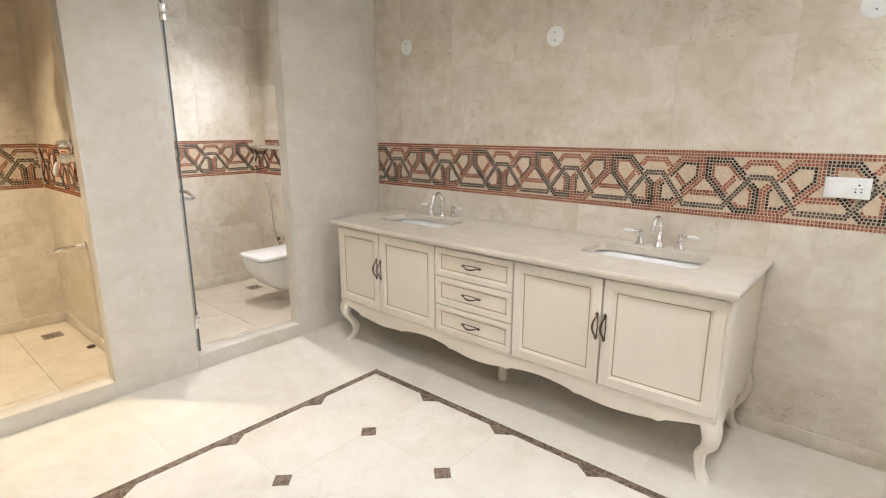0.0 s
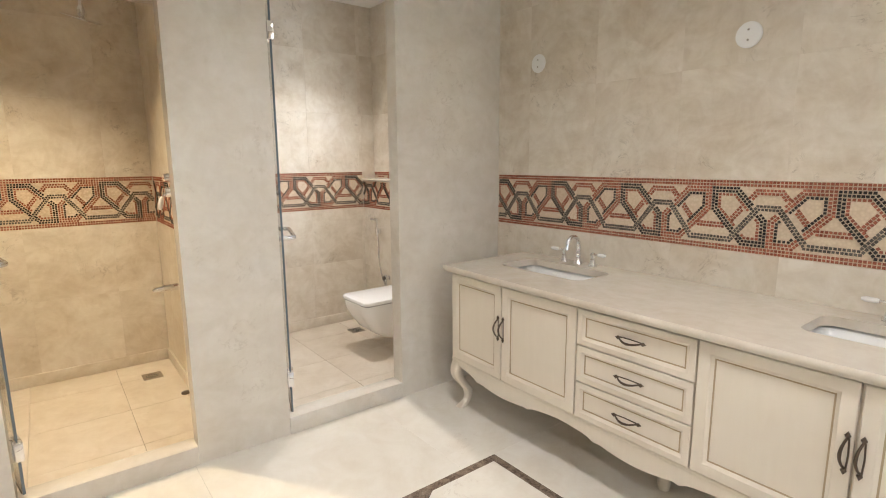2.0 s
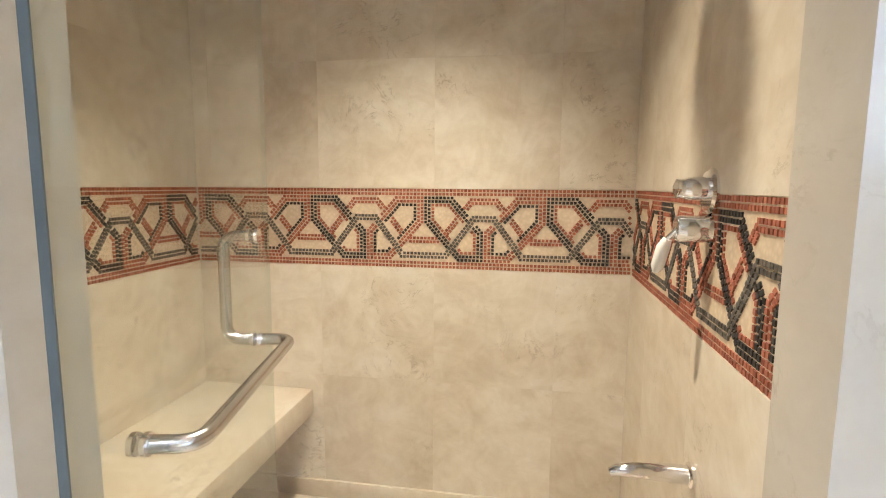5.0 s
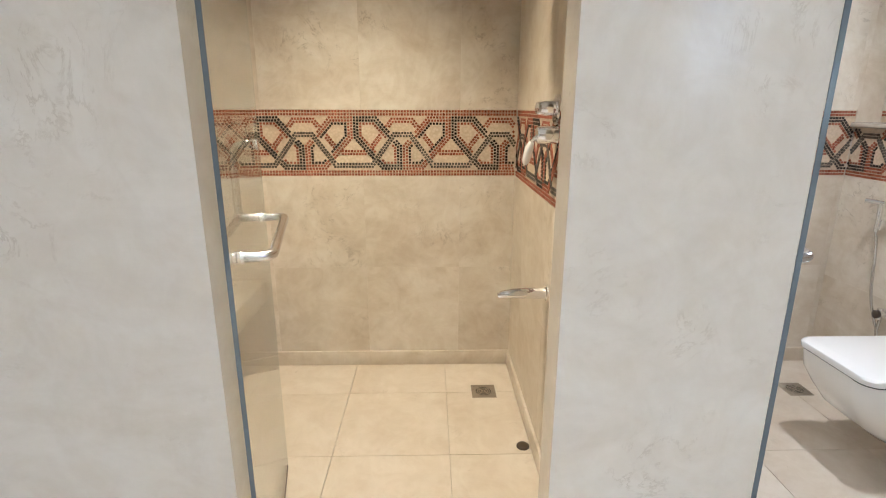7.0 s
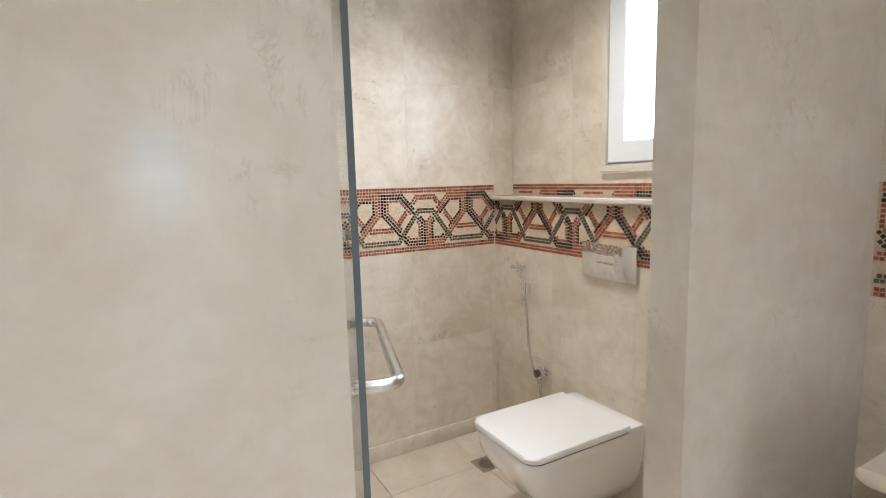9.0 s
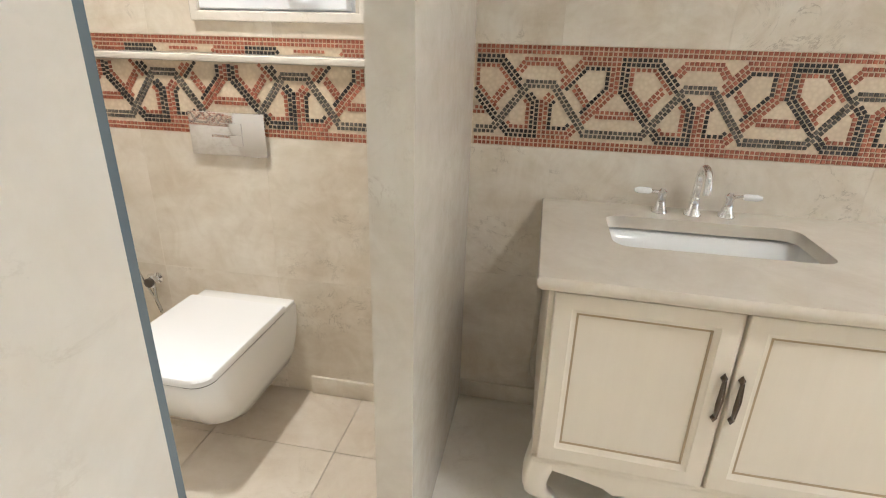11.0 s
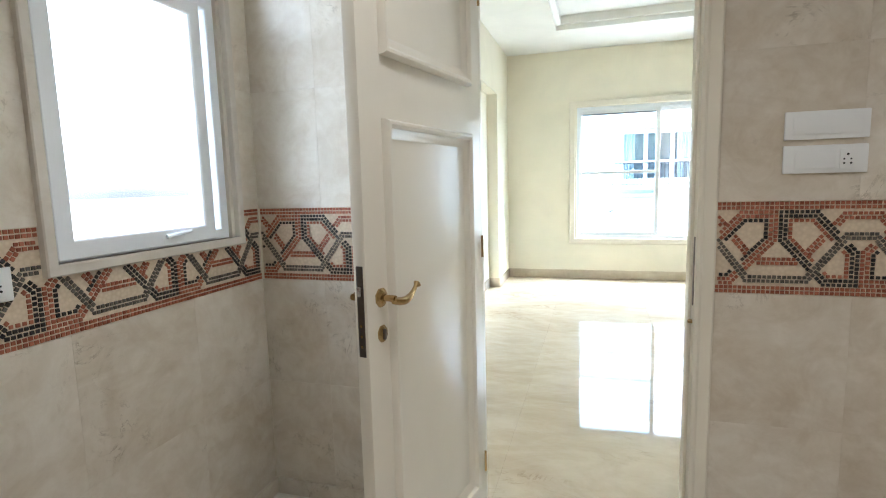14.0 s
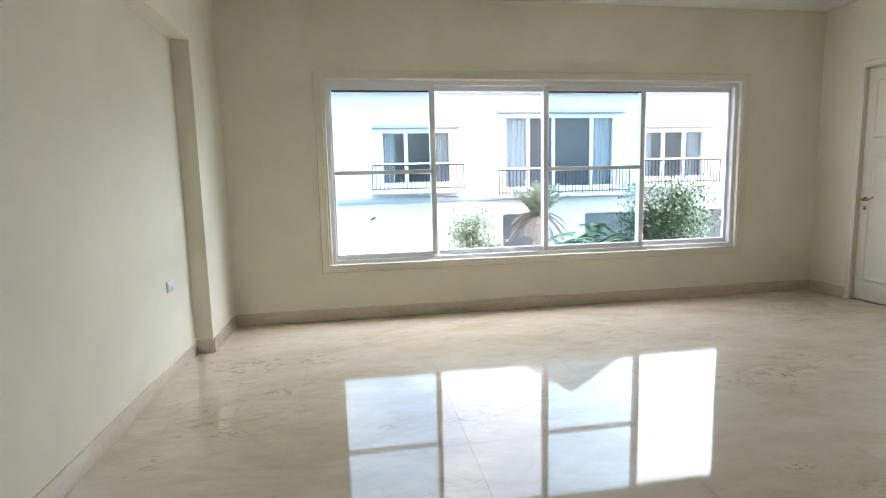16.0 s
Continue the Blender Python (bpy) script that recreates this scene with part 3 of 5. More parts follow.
def make_vanity():
    v = thing("vanity_cabinet", "antiqued cream lacquered double vanity with scalloped apron and curved legs", "vanity", at=pose(VC, 2.5, 0))
    inv = v.matrix_world.inverted()

    def vp(name, bm, mat, parent=v, label=""):
        bm.transform(inv)
        o = part(name, bm, mat, parent, label)
        if parent is not v:
            o.matrix_parent_inverse = Matrix.Identity(4)
        return o

    carcass = bmesh.new()
    n = 20
    for k in range(n):
        a, b = VX0 + (VX1 - VX0) * k / n, VX0 + (VX1 - VX0) * (k + 1) / n
        quad_box(carcass, (a, FY, 0.302), (b, YN - 0.005, 0.60))
    for vtx in carcass.verts:
        if vtx.co.y < 2.3:
            vtx.co.y += bow(vtx.co.x)
    for vtx in carcass.verts:
        if vtx.co.z > 0.5:
            vtx.co.z = 0.864
    bmesh.ops.remove_doubles(carcass, verts=carcass.verts[:], dist=1e-5)
    inner = [f for f in carcass.faces if abs(f.normal.x) > 0.9 and VX0 + 0.01 < f.calc_center_median().x < VX1 - 0.01]
    bmesh.ops.delete(carcass, geom=inner, context='FACES_ONLY')
    tops = [f for f in carcass.faces if f.normal.z > 0.9]
    bmesh.ops.delete(carcass, geom=tops, context='FACES_ONLY')
    vp("carcass", carcass, VANITY)
    for i, (a, b) in enumerate(((VX0 + 0.012, -1.628), (-1.622, -1.131), (-0.575, -0.088), (-0.082, VX1 - 0.012))):
        fr, pn, g = framed_front(a + 0.002, b - 0.002, 0.335, 0.858, 0.048)
        d = vp("door", bowed(fr, 5), VANITY)
        vp("panel", bowed(pn, 5), VANITY, d)
        vp("glaze_line", bowed(g, 5), GLAZE, d, "brown antique glaze in the groove")
        hx = b - 0.017 if i in (0, 2) else a + 0.017
        h = pull(d, 0, 0, 0, True)
        h.data.transform(inv @ Matrix.Translation((hx, FY - 0.021 + bow(hx), 0.625)))
    for k in range(3):
        z0 = 0.335 + k * 0.1755
        fr, pn, g = framed_front(-1.125, -0.581, z0, z0 + 0.170, 0.030)
        d = vp("drawer", bowed(fr, 5), VANITY)
        vp("panel", bowed(pn, 5), VANITY, d)
        vp("glaze_line", bowed(g, 5), GLAZE, d, "brown antique glaze in the groove")
        h = pull(d, 0, 0, 0, False)
        h.data.transform(inv @ Matrix.Translation((-0.853, FY - 0.021 + bow(-0.853), z0 + 0.090)))
    ap = apron(VX0 + 0.03, VX1 - 0.03, FY - 0.008, FY + 0.014, 0.327)
    for w in ap.verts:
        w.co.y += bow(w.co.x)
    vp("apron", ap, VANITY)
    rail = rbox((VX0, FY - 0.012, 0.313), (VX1, FY + 0.01, 0.331), 0.004)
    vp("moulding", bowed(rail, 20), VANITY)
    for x in (VX0 + 0.01, VX1 - 0.032):
        side = apron(2.25, 2.78, 0, 0.022, 0.320)
        side.transform(Matrix(((0, 1, 0, x), (1, 0, 0, 0), (0, 0, 1, 0), (0, 0, 0, 1))))
        bmesh.ops.recalc_face_normals(side, faces=side.faces[:])
        vp("side_apron", side, VANITY)
    for x, sx in ((VX0 + 0.045, -1), (VX1 - 0.045, 1)):
        for y, sy in ((FY + 0.045, -1), (YN - 0.06, 0.2)):
            vp("leg", cabriole(x, y, sx, sy, 0.335), VANITY)
    vp("centre_leg", lathe([(0.026, 0), (0.03, 0.03), (0.024, 0.09), (0.03, 0.303)], 16, (VC, 2.42, 0)), VANITY)


make_vanity()

SINKS = (-1.615, -0.058)


def make_counter():
    front = 2.123
    outer = []
    for k in range(41):
        x = -2.105 + (2.57) * k / 40
        outer.append((x, front + bow(x)))
    outer += [(0.465, YN - 0.001), (-2.105, YN - 0.001)]
    holes = [rrect(c - 0.29, c + 0.29, 2.39, 2.68, 0.05, 5) for c in SINKS]
    bm = bmesh.new()
    es = []
    for loop in [outer] + holes:
        vs = [bm.verts.new((x, y, 0.905)) for x, y in loop]
        es += [bm.edges.new((vs[i], vs[(i + 1) % len(vs)])) for i in range(len(vs))]
    bmesh.ops.triangle_fill(bm, use_beauty=True, edges=es)
    for f in bm.faces:
        if f.normal.z < 0:
            f.normal_flip()
    top_edges = [e for e in bm.edges if e.is_boundary]
    # ogee edge going down and in
    ring = top_edges
    for dz, inset in ((-0.006, -0.004), (-0.012, 0.0), (-0.008, 0.004), (-0.012, 0.01), (-0.002, 0.01)):
        ext = bmesh.ops.extrude_edge_only(bm, edges=ring)
        vs = [g for g in ext["geom"] if isinstance(g, bmesh.types.BMVert)]
        ring = [g for g in ext["geom"] if isinstance(g, bmesh.types.BMEdge) and g.is_boundary]
        for w in vs:
            w.co.z += dz
            hole = any(abs(w.co.x - c) < 0.33 and 2.35 < w.co.y < 2.71 for c in SINKS)
            if not hole:
                if w.co.y < 2.3:
                    w.co.y += inset
                if w.co.x > 0.40:
                    w.co.x -= inset
                if w.co.x < -2.05:
                    w.co.x += inset
    bmesh.ops.recalc_face_normals(bm, faces=bm.faces[:])
    w = thing("vanity_worktop", "cream marble vanity top with moulded edge and two sink cutouts", "countertop", at=pose(VC, 2.5, 0.865))
    bm.transform(w.matrix_world.inverted())
    edge = bm.copy()
    bmesh.ops.delete(bm, geom=[f for f in bm.faces if abs(f.normal.z) < 0.98], context='FACES')
    bmesh.ops.delete(edge, geom=[f for f in edge.faces if abs(f.normal.z) >= 0.98], context='FACES')
    part("slab", bm, COUNTER_M, w)
    part("moulded_edge", edge, COUNTER_M, w, "ogee moulded marble edge")


make_counter()


def make_sink(c):
    s = thing("undermount_sink", "white porcelain rectangular undermount sink set in the marble top", "sink", "vanity sinks", pose(c, 2.545, 0.86))
    loops = []
    for g, z, r in ((0.012, 0.004, 0.055), (0.004, -0.004, 0.055), (-0.012, -0.05, 0.06), (-0.03, -0.11, 0.06), (-0.07, -0.132, 0.05), (-0.12, -0.136, 0.02)):
        loops.append([(x, y, z) for x, y in rrect(-0.30 - g, 0.30 + g, -0.153 - g, 0.14 + g, r, 5)])
    bm = loft(loops, False, True)
    bmesh.ops.reverse_faces(bm, faces=bm.faces[:])
    part("basin", bm, PORCELAIN, s)
    part("waste", lathe([(0.028, -0.135), (0.028, -0.132), (0.02, -0.131), (0.008, -0.133)], 20), CHROME, s, "chrome waste")
    return s


def make_tap(c):
    s = thing("basin_tap", "chrome three hole basin tap with white porcelain lever handles", "faucet", "vanity taps", pose(c, 2.76, 0.905))
    part("spout_base", lathe([(0.028, 0), (0.027, 0.008), (0.017, 0.02), (0.0145, 0.05), (0.0165, 0.056), (0.013, 0.062)], 20), CHROME, s)
    pts = [(0, 0, 0.05), (0, 0, 0.10)]
    for k in range(11):
        a = radians(180 * k / 10)
        pts.append((0, -0.052 + 0.052 * math.cos(a), 0.115 + 0.052 * math.sin(a)))
    pts.append((0, -0.106, 0.095))
    part("spout", tube(pts, [0.013] * 2 + [0.012] * 11 + [0.0125], 14), CHROME, s)
    for sx in (-1, 1):
        v = part("valve", lathe([(0.026, 0), (0.026, 0.006), (0.019, 0.018), (0.012, 0.055), (0.016, 0.064), (0.016, 0.074), (0.006, 0.083)], 18, (sx * 0.105, 0, 0)), CHROME, s)
        part("lever", tube([(sx * 0.105, 0, 0.07), (sx * 0.135, -0.004, 0.072), (sx * 0.142, -0.005, 0.0725)], [0.006, 0.006, 0.008], 10), CHROME, v)
        part("lever_grip", tube([(sx * 0.142, -0.005, 0.0725), (sx * 0.150, -0.006, 0.073), (sx * 0.182, -0.01, 0.074), (sx * 0.197, -0.012, 0.0745)], [0.008, 0.011, 0.0115, 0.006], 12), PORCELAIN, v, "white porcelain grip")
    return s


for c in SINKS:
    make_sink(c)
    make_tap(c)


# ---- wall plates ----
def round_plate(x, z):
    s = thing("blank_plate", "round white plastic ceiling box cover on the tiled wall", "wall plate", "round wall plates", pose(x, YN, z))
    part("cover", lathe([(0.056, 0.001), (0.056, -0.006), (0.05, -0.010), (0.02, -0.011)], 32, axis='Y'), WHITE_PLASTIC, s)
    for dz in (-0.022, 0.022):
        part("screw", lathe([(0.005, -0.010), (0.005, -0.0125), (0.003, -0.013)], 8, (0, 0, dz), 'Y'), STEEL, s)


for x, z in ((-2.025, 2.116), (-0.787, 2.06), (0.693, 2.027)):
    round_plate(x, z)


def plate_on(axis, at, w, h, label, gang, sockets):
    """A white plate of the given size that faces -y, before it is turned; sockets: x offsets of three-pin outlets."""
    s = thing("switch_plate", label, "switch plate", "", at)
    part("plate", rbox((-w / 2, -0.009, -h / 2), (w / 2, 0.0, h / 2), 0.003), WHITE_PLASTIC, s)
    for gx, gw in gang:
        part("rocker", rbox((gx - gw / 2, -0.012, -h * 0.33), (gx + gw / 2, -0.007, h * 0.33), 0.0015), WHITE_PLASTIC, s)
    for gx in sockets:
        # raised black discs, shade of the pin holes put into their colour
        holes = [lathe([(r, -0.0115), (r, -0.0122)], 10, (gx + dx, 0, dz), 'Y') for dx, dz, r in ((0, 0.014, 0.004), (-0.010, -0.002, 0.0028), (0.010, -0.002, 0.0028), (-0.010, -0.016, 0.0035), (0.010, -0.016, 0.0035))]
        sk = part("socket", rbox((gx - 0.022, -0.0115, -h * 0.36), (gx + 0.022, -0.007, h * 0.36), 0.0015), WHITE_PLASTIC, s)
        part("pin_holes", join(*holes), DARK, sk)
    return s


plate_on('y', pose(0.70, YN - 0.006, 1.274), 0.165, 0.092, "white plastic switch and socket plate over the mosaic band", [(-0.035, 0.07)], [0.04])
plate_on('x', pose(XE, 0.56, 1.677, 0, 0, -90), 0.25, 0.095, "long white plastic switch plate beside the door", [(0.0, 0.2)], [])
plate_on('x', pose(XE, 0.56, 1.562, 0, 0, -90), 0.25, 0.095, "long white plastic switch and socket plate beside the door", [(-0.03, 0.12)], [0.065])


# ---- bathroom windows ----
def make_window(name, x0, x1, z0, z1, split, label):
    w = tagged(new(name), label=label, category="window", kind="structure")
    w.location = ((x0 + x1) / 2, YN, z0)
    inv = Matrix.Translation(w.location).inverted()

    def wp(nm, bm, mat, parent=w, lab=""):
        bm.transform(inv)
        return part(nm, bm, mat, parent, lab)

    wp("trim", frame_ring(x0 - 0.03, x1 + 0.055, z0 - 0.03, z1 + 0.055, 0.035, YN - 0.022, YN + 0.012), SLAB, w, "cream marble window surround")
    wp("window_frame", frame_ring(x0, x1, z0, z1, 0.045, YN + 0.02, YN + 0.11), PVC)
    sash = wp("sash", frame_ring(x0 + 0.005, x1 - 0.12 if split else x1 - 0.02, z0 + 0.01, split or z1 - 0.05, 0.062 if split else 0.095, YN - 0.015, YN + 0.035, 0.006), PVC)
    sx1 = x1 - 0.12 if split else x1 - 0.02
    pane = wp("pane", rbox((x0 + 0.07, YN + 0.008, z0 + 0.07), (sx1 - 0.06, YN + 0.014, (split or z1 - 0.05) - 0.06), 0), PANE, sash)
    pane.visible_shadow = False
    cx = (x0 + sx1) / 2 + 0.12
    wp("latch", tube([(cx - 0.05, YN - 0.022, z0 + 0.045), (cx - 0.01, YN - 0.034, z0 + 0.05), (cx + 0.055, YN - 0.036, z0 + 0.058)], [0.009, 0.008, 0.006], 10), PVC, sash, "white latch lever")
    if split:
        wp("transom", rbox((x0 + 0.04, YN + 0.018, split + 0.002), (x1 - 0.04, YN + 0.10, split + 0.05), 0.004), PVC)
        p2 = wp("pane", rbox((x0 + 0.045, YN + 0.05, split + 0.05), (x1 - 0.045, YN + 0.056, z1 - 0.045), 0), PANE)
        p2.visible_shadow = False
        wp("mullion", rbox((x1 - 0.12, YN + 0.025, z0 + 0.045), (x1 - 0.085, YN + 0.09, split), 0.003), PVC)
        p3 = wp("pane", rbox((x1 - 0.085, YN + 0.05, z0 + 0.045), (x1 - 0.045, YN + 0.056, split), 0), PANE)
        p3.visible_shadow = False
    return w


make_window("window_1", 0.905, 1.70, 1.30, 2.68, 2.245, "white framed casement window with fixed upper pane")
make_window("window_2", -3.39, -2.80, 1.50, 2.35, 0, "small white framed top hung window over the toilet")


# ---- door and casing ----
def moulded_panel(x0, x1, z0, z1, y, depth_sign):
    """A raised and fielded panel with a bolection moulding on one face."""
    s = depth_sign
    prof = ((0.0, 0.0), (0.002, 0.016), (0.008, 0.024), (0.016, 0.025), (0.023, 0.020), (0.026, 0.013), (0.034, 0.012), (0.050, 0.004), (0.066, -0.009), (0.074, -0.013), (0.076, -0.017), (0.082, -0.017), (0.084, -0.013), (0.088, -0.013))
    loops = [[(x0 + o, y + s * d, z0 + o), (x1 - o, y + s * d, z0 + o), (x1 - o, y + s * d, z1 - o), (x0 + o, y + s * d, z1 - o)] for o, d in prof]
    return loft(loops, False, True)


def lever_set(parent, s, z, y, sign, face):
    """Lever on an octagonal rose, at distance s from the hinge."""
    octo = lambda r, h: [(s + r * math.cos(radians(22.5 + 45 * k)), y + sign * h, z + r * math.sin(radians(22.5 + 45 * k))) for k in range(8)]
    rose = part("rose", loft([octo(0.029, 0.0), octo(0.029, 0.005), octo(0.022, 0.010), octo(0.014, 0.013)]), BRASS, parent, "octagonal brass rose")
    part("neck", tube([(s, y + sign * 0.008, z), (s, y + sign * 0.05, z)], 0.010, 12), BRASS, rose)
    pts, rad = [], []
    for k in range(15):
        f = k / 14
        pts.append((s + 0.008 - 0.125 * f, y + sign * (0.05 + 0.006 * math.sin(math.pi * f)), z - 0.004 - 0.010 * math.sin(math.pi * f * 1.15) + 0.016 * f * f * f))
        rad.append(0.0105 + 0.0035 * math.sin(math.pi * min(1, f * 1.2)) - 0.004 * f)
    pts.append((pts[-1][0] - 0.008, pts[-1][1], pts[-1][2] + 0.004))
    rad.append(0.0125)
    part("lever", tube(pts, rad, 12), BRASS, rose, "curved brass lever with flared end")


def make_leaf(name, w, h, at, label, hand_back=True, edge_lock=True):
    d = tagged(new(name), label=label, category="door", kind="structure")
    d.matrix_world = at
    th = 0.042
    z0 = 0.012
    body = rbox((0.004, -th / 2, z0), (w, th / 2, h), 0.003)
    part("leaf", body, DOOR_PAINT, d)
    for sgn in (-1, 1):
        for a, b in ((0.24, 1.70), (1.875, h - 0.14)):
            part("panel", moulded_panel(0.115, w - 0.105, a, b, sgn * th / 2, sgn), DOOR_PAINT, d)
    sides = (-1, 1) if hand_back else (1,)
    for sgn in sides:
        lever_set(d, w - 0.068, 1.19, sgn * th / 2, sgn, 0)
        octo = lambda r, hh: [(w - 0.068 + r * math.cos(radians(22.5 + 45 * k)), sgn * (th / 2 + hh), 1.083 + r * 1.1 * math.sin(radians(22.5 + 45 * k))) for k in range(8)]
        esc = part("escutcheon", loft([octo(0.024, 0.0), octo(0.024, 0.004), octo(0.018, 0.008)]), BRASS, d, "octagonal brass key plate")
        part("key_cylinder", rbox((w - 0.074, min(sgn * th / 2, sgn * (th / 2 + 0.013)), 1.066), (w - 0.062, max(sgn * th / 2, sgn * (th / 2 + 0.013)), 1.098), 0.003), LOCK, esc)
    if edge_lock:
        lk = part("lock_plate", rbox((w - 0.001, -0.011, 1.03), (w + 0.0025, 0.011, 1.29), 0.001), LOCK, d, "dark metal lock faceplate")
        part("latch_bolt", rbox((w, -0.006, 1.205), (w + 0.011, 0.006, 1.235), 0.003), STEEL, lk)
        for zz in (1.09, 1.06, 1.12):
            part("screw", lathe([(0.004, w + 0.001), (0.004, w + 0.0035)], 10, (0, 0, zz), 'X'), BRASS, lk)
        for zz in (0.30, 1.25, 2.25):
            part("hinge", tube([(-0.004, 0.02, zz - 0.045), (-0.004, 0.02, zz + 0.045)], 0.007, 10), BRASS, d)
    return d


make_leaf("door_1", 0.822, 2.60, Matrix.Translation((XE + 0.006, 1.782, 0)) @ Matrix.Rotation(radians(169.4), 4, 'Z'),
          "open cream lacquered panel door with brass lever handle")
make_leaf("door_2", 0.893, 2.65, Matrix.Translation((6.603, BYS - 0.06, 0)) @ Matrix.Rotation(0, 4, 'Z'),
          "closed cream lacquered panel door in the bedroom wall", True, False)


def casing(axis_pose, w, h, depth, label):
    """Lining and stepped architraves round an opening w wide, h high; local x along the wall, y through it."""
    c = tagged(new("door_casing"), label=label, category="door frame", kind="structure")
    c.matrix_world = axis_pose
    prof = ((-0.0, 0.0), (0.0, 0.016), (0.012, 0.020), (0.022, 0.014), (0.045, 0.018), (0.058, 0.022), (0.065, 0.016), (0.065, 0.0))
    for face, s in ((0.0, -1), (depth, 1)):
        bm = bmesh.new()
        rows = []
        for o, d in prof:
            y = face + s * d
            rows.append([bm.verts.new(p) for p in ((-o, y, 0), (-o, y, h + o), (w + o, y, h + o), (w + o, y, 0))])
        for a, b in zip(rows, rows[1:]):
            for i in range(3):
                bm.faces.new((a[i], a[i + 1], b[i + 1], b[i]))
        bmesh.ops.recalc_face_normals(bm, faces=bm.faces[:])
        part("architrave", bm, CASING_PAINT, c)
    for lo, hi in (((-0.03, 0.0, 0), (0.0, depth, h)), ((w, 0.0, 0), (w + 0.03, depth, h)), ((-0.03, 0.0, h), (w + 0.03, depth, h + 0.03))):
        part("lining", rbox(lo, hi, 0.001), CASING_PAINT, c)
    for lo, hi in (((0.0, 0.052, 0), (0.012, depth - 0.01, h - 0.012)), ((w - 0.012, 0.052, 0), (w, depth - 0.01, h - 0.012)), ((0.0, 0.052, h - 0.012), (w, depth - 0.01, h))):
        part("door_stop", rbox(lo, hi, 0.003), CASING_PAINT, c)
    return c


cas = casing(Matrix(((0, 1, 0, XE), (1, 0, 0, DOOR_Y0), (0, 0, 1, 0), (0, 0, 0, 1))), DOOR_Y1 - DOOR_Y0, DOOR_H, BX0 - XE, "cream lacquered door frame with moulded architrave")
part("strike_plate", rbox((-0.0005, 0.012, 1.03), (0.002, 0.034, 1.29), 0.0005), LOCK, cas, "dark metal strike plate")
part("striker_bolt", lathe([(0.008, 0.0), (0.008, 0.012), (0.005, 0.016)], 12, (0, 0.026, 0.965), 'X'), BRASS, cas)
casing(Matrix(((1, 0, 0, 6.60), (0, -1, 0, BYS), (0, 0, 1, 0), (0, 0, 0, 1))), 0.90, 2.67, 0.2, "cream door frame in the bedroom wall")


# ---- shower ----
def glass_door(hx, hy, angle, w, bar, label):
    """A frameless glass leaf; local x runs from hinge to free edge, the bar is on the -y face."""
    g = thing("glass_door", label, "glass door", "glass cubicle doors", Matrix.Translation((hx, hy, 0)) @ Matrix.Rotation(radians(angle), 4, 'Z'))
    sheet = part("pane", rbox((0.0, -0.005, 0.115), (w, 0.005, 2.34), 0.001, 1), GLASS, g)
    sheet.visible_shadow = False
    part("edge", rbox((-0.001, -0.0052, 0.115), (0.002, 0.0052, 2.34), 0), GLASS_EDGE, g, "blue grey polished glass edge")
    part("bottom_seal", rbox((0.03, -0.0065, 0.104), (w - 0.01, 0.0065, 0.1145), 0.001), BRONZE, g, "dark brown bottom seal")
    part("free_edge", rbox((w - 0.002, -0.0052, 0.115), (w + 0.001, 0.0052, 2.34), 0), GLASS, g)
    for z in (0.28, 2.12):
        hg = part("hinge", rbox((-0.035, -0.016, z), (0.05, 0.016, z + 0.09), 0.004), CHROME, g, "chrome glass hinge")
        part("hinge_pin", tube([(0.0, 0.018, z - 0.004), (0.0, 0.018, z + 0.094)], 0.006, 8), STEEL, hg)

    def bent(pts, r=0.0125):
        out = [Vector(pts[0])]
        for a, b, c in zip(pts, pts[1:], pts[2:]):
            a, b, c = Vector(a), Vector(b), Vector(c)
            d0, d1 = (a - b).normalized(), (c - b).normalized()
            for k in range(7):
                f = k / 6
                p0, p2 = b + d0 * 0.035, b + d1 * 0.035
                out.append(p0 * (1 - f) ** 2 + b * 2 * f * (1 - f) + p2 * f * f)
        out.append(Vector(pts[-1]))
        return tube(out, r, 14)

    xa, xb = w - 0.092, w - 0.092 - bar
    part("towel_bar", bent([(xa, -0.005, 1.095), (xa, -0.075, 1.095), (xb, -0.075, 1.095), (xb, -0.005, 1.095)]), STEEL, g, "brushed steel towel bar handle")
    part("pull_handle", bent([(xa, 0.005, 1.095), (xa, 0.065, 1.095), (xa, 0.065, 1.323), (xa, 0.005, 1.323)]), STEEL, g, "brushed steel pull handle")
    for x, z in ((xa, 1.095), (xb, 1.095), (xa, 1.323)):
        part("collar", join(lathe([(0.016, 0.005), (0.016, 0.012)], 16, (x, 0, z), 'Y'), lathe([(0.016, -0.012), (0.016, -0.005)], 16, (x, 0, z), 'Y')), CHROME, g)
    return g


glass_door(-2.405, 0.068, 180 + 11.5, 0.70, 0.467, "open frameless glass shower door with steel towel bar")
glass_door(-2.405, 1.262, 180 - 17, 0.66, 0.43, "open frameless glass toilet door with steel towel bar")

solid("shower_bench", rbox((XB + 0.001, -0.949, 0.40), (XW - 0.101, -0.42, 0.515), 0.005), MARBLE, "cream marble slab bench along the shower wall", "bench")


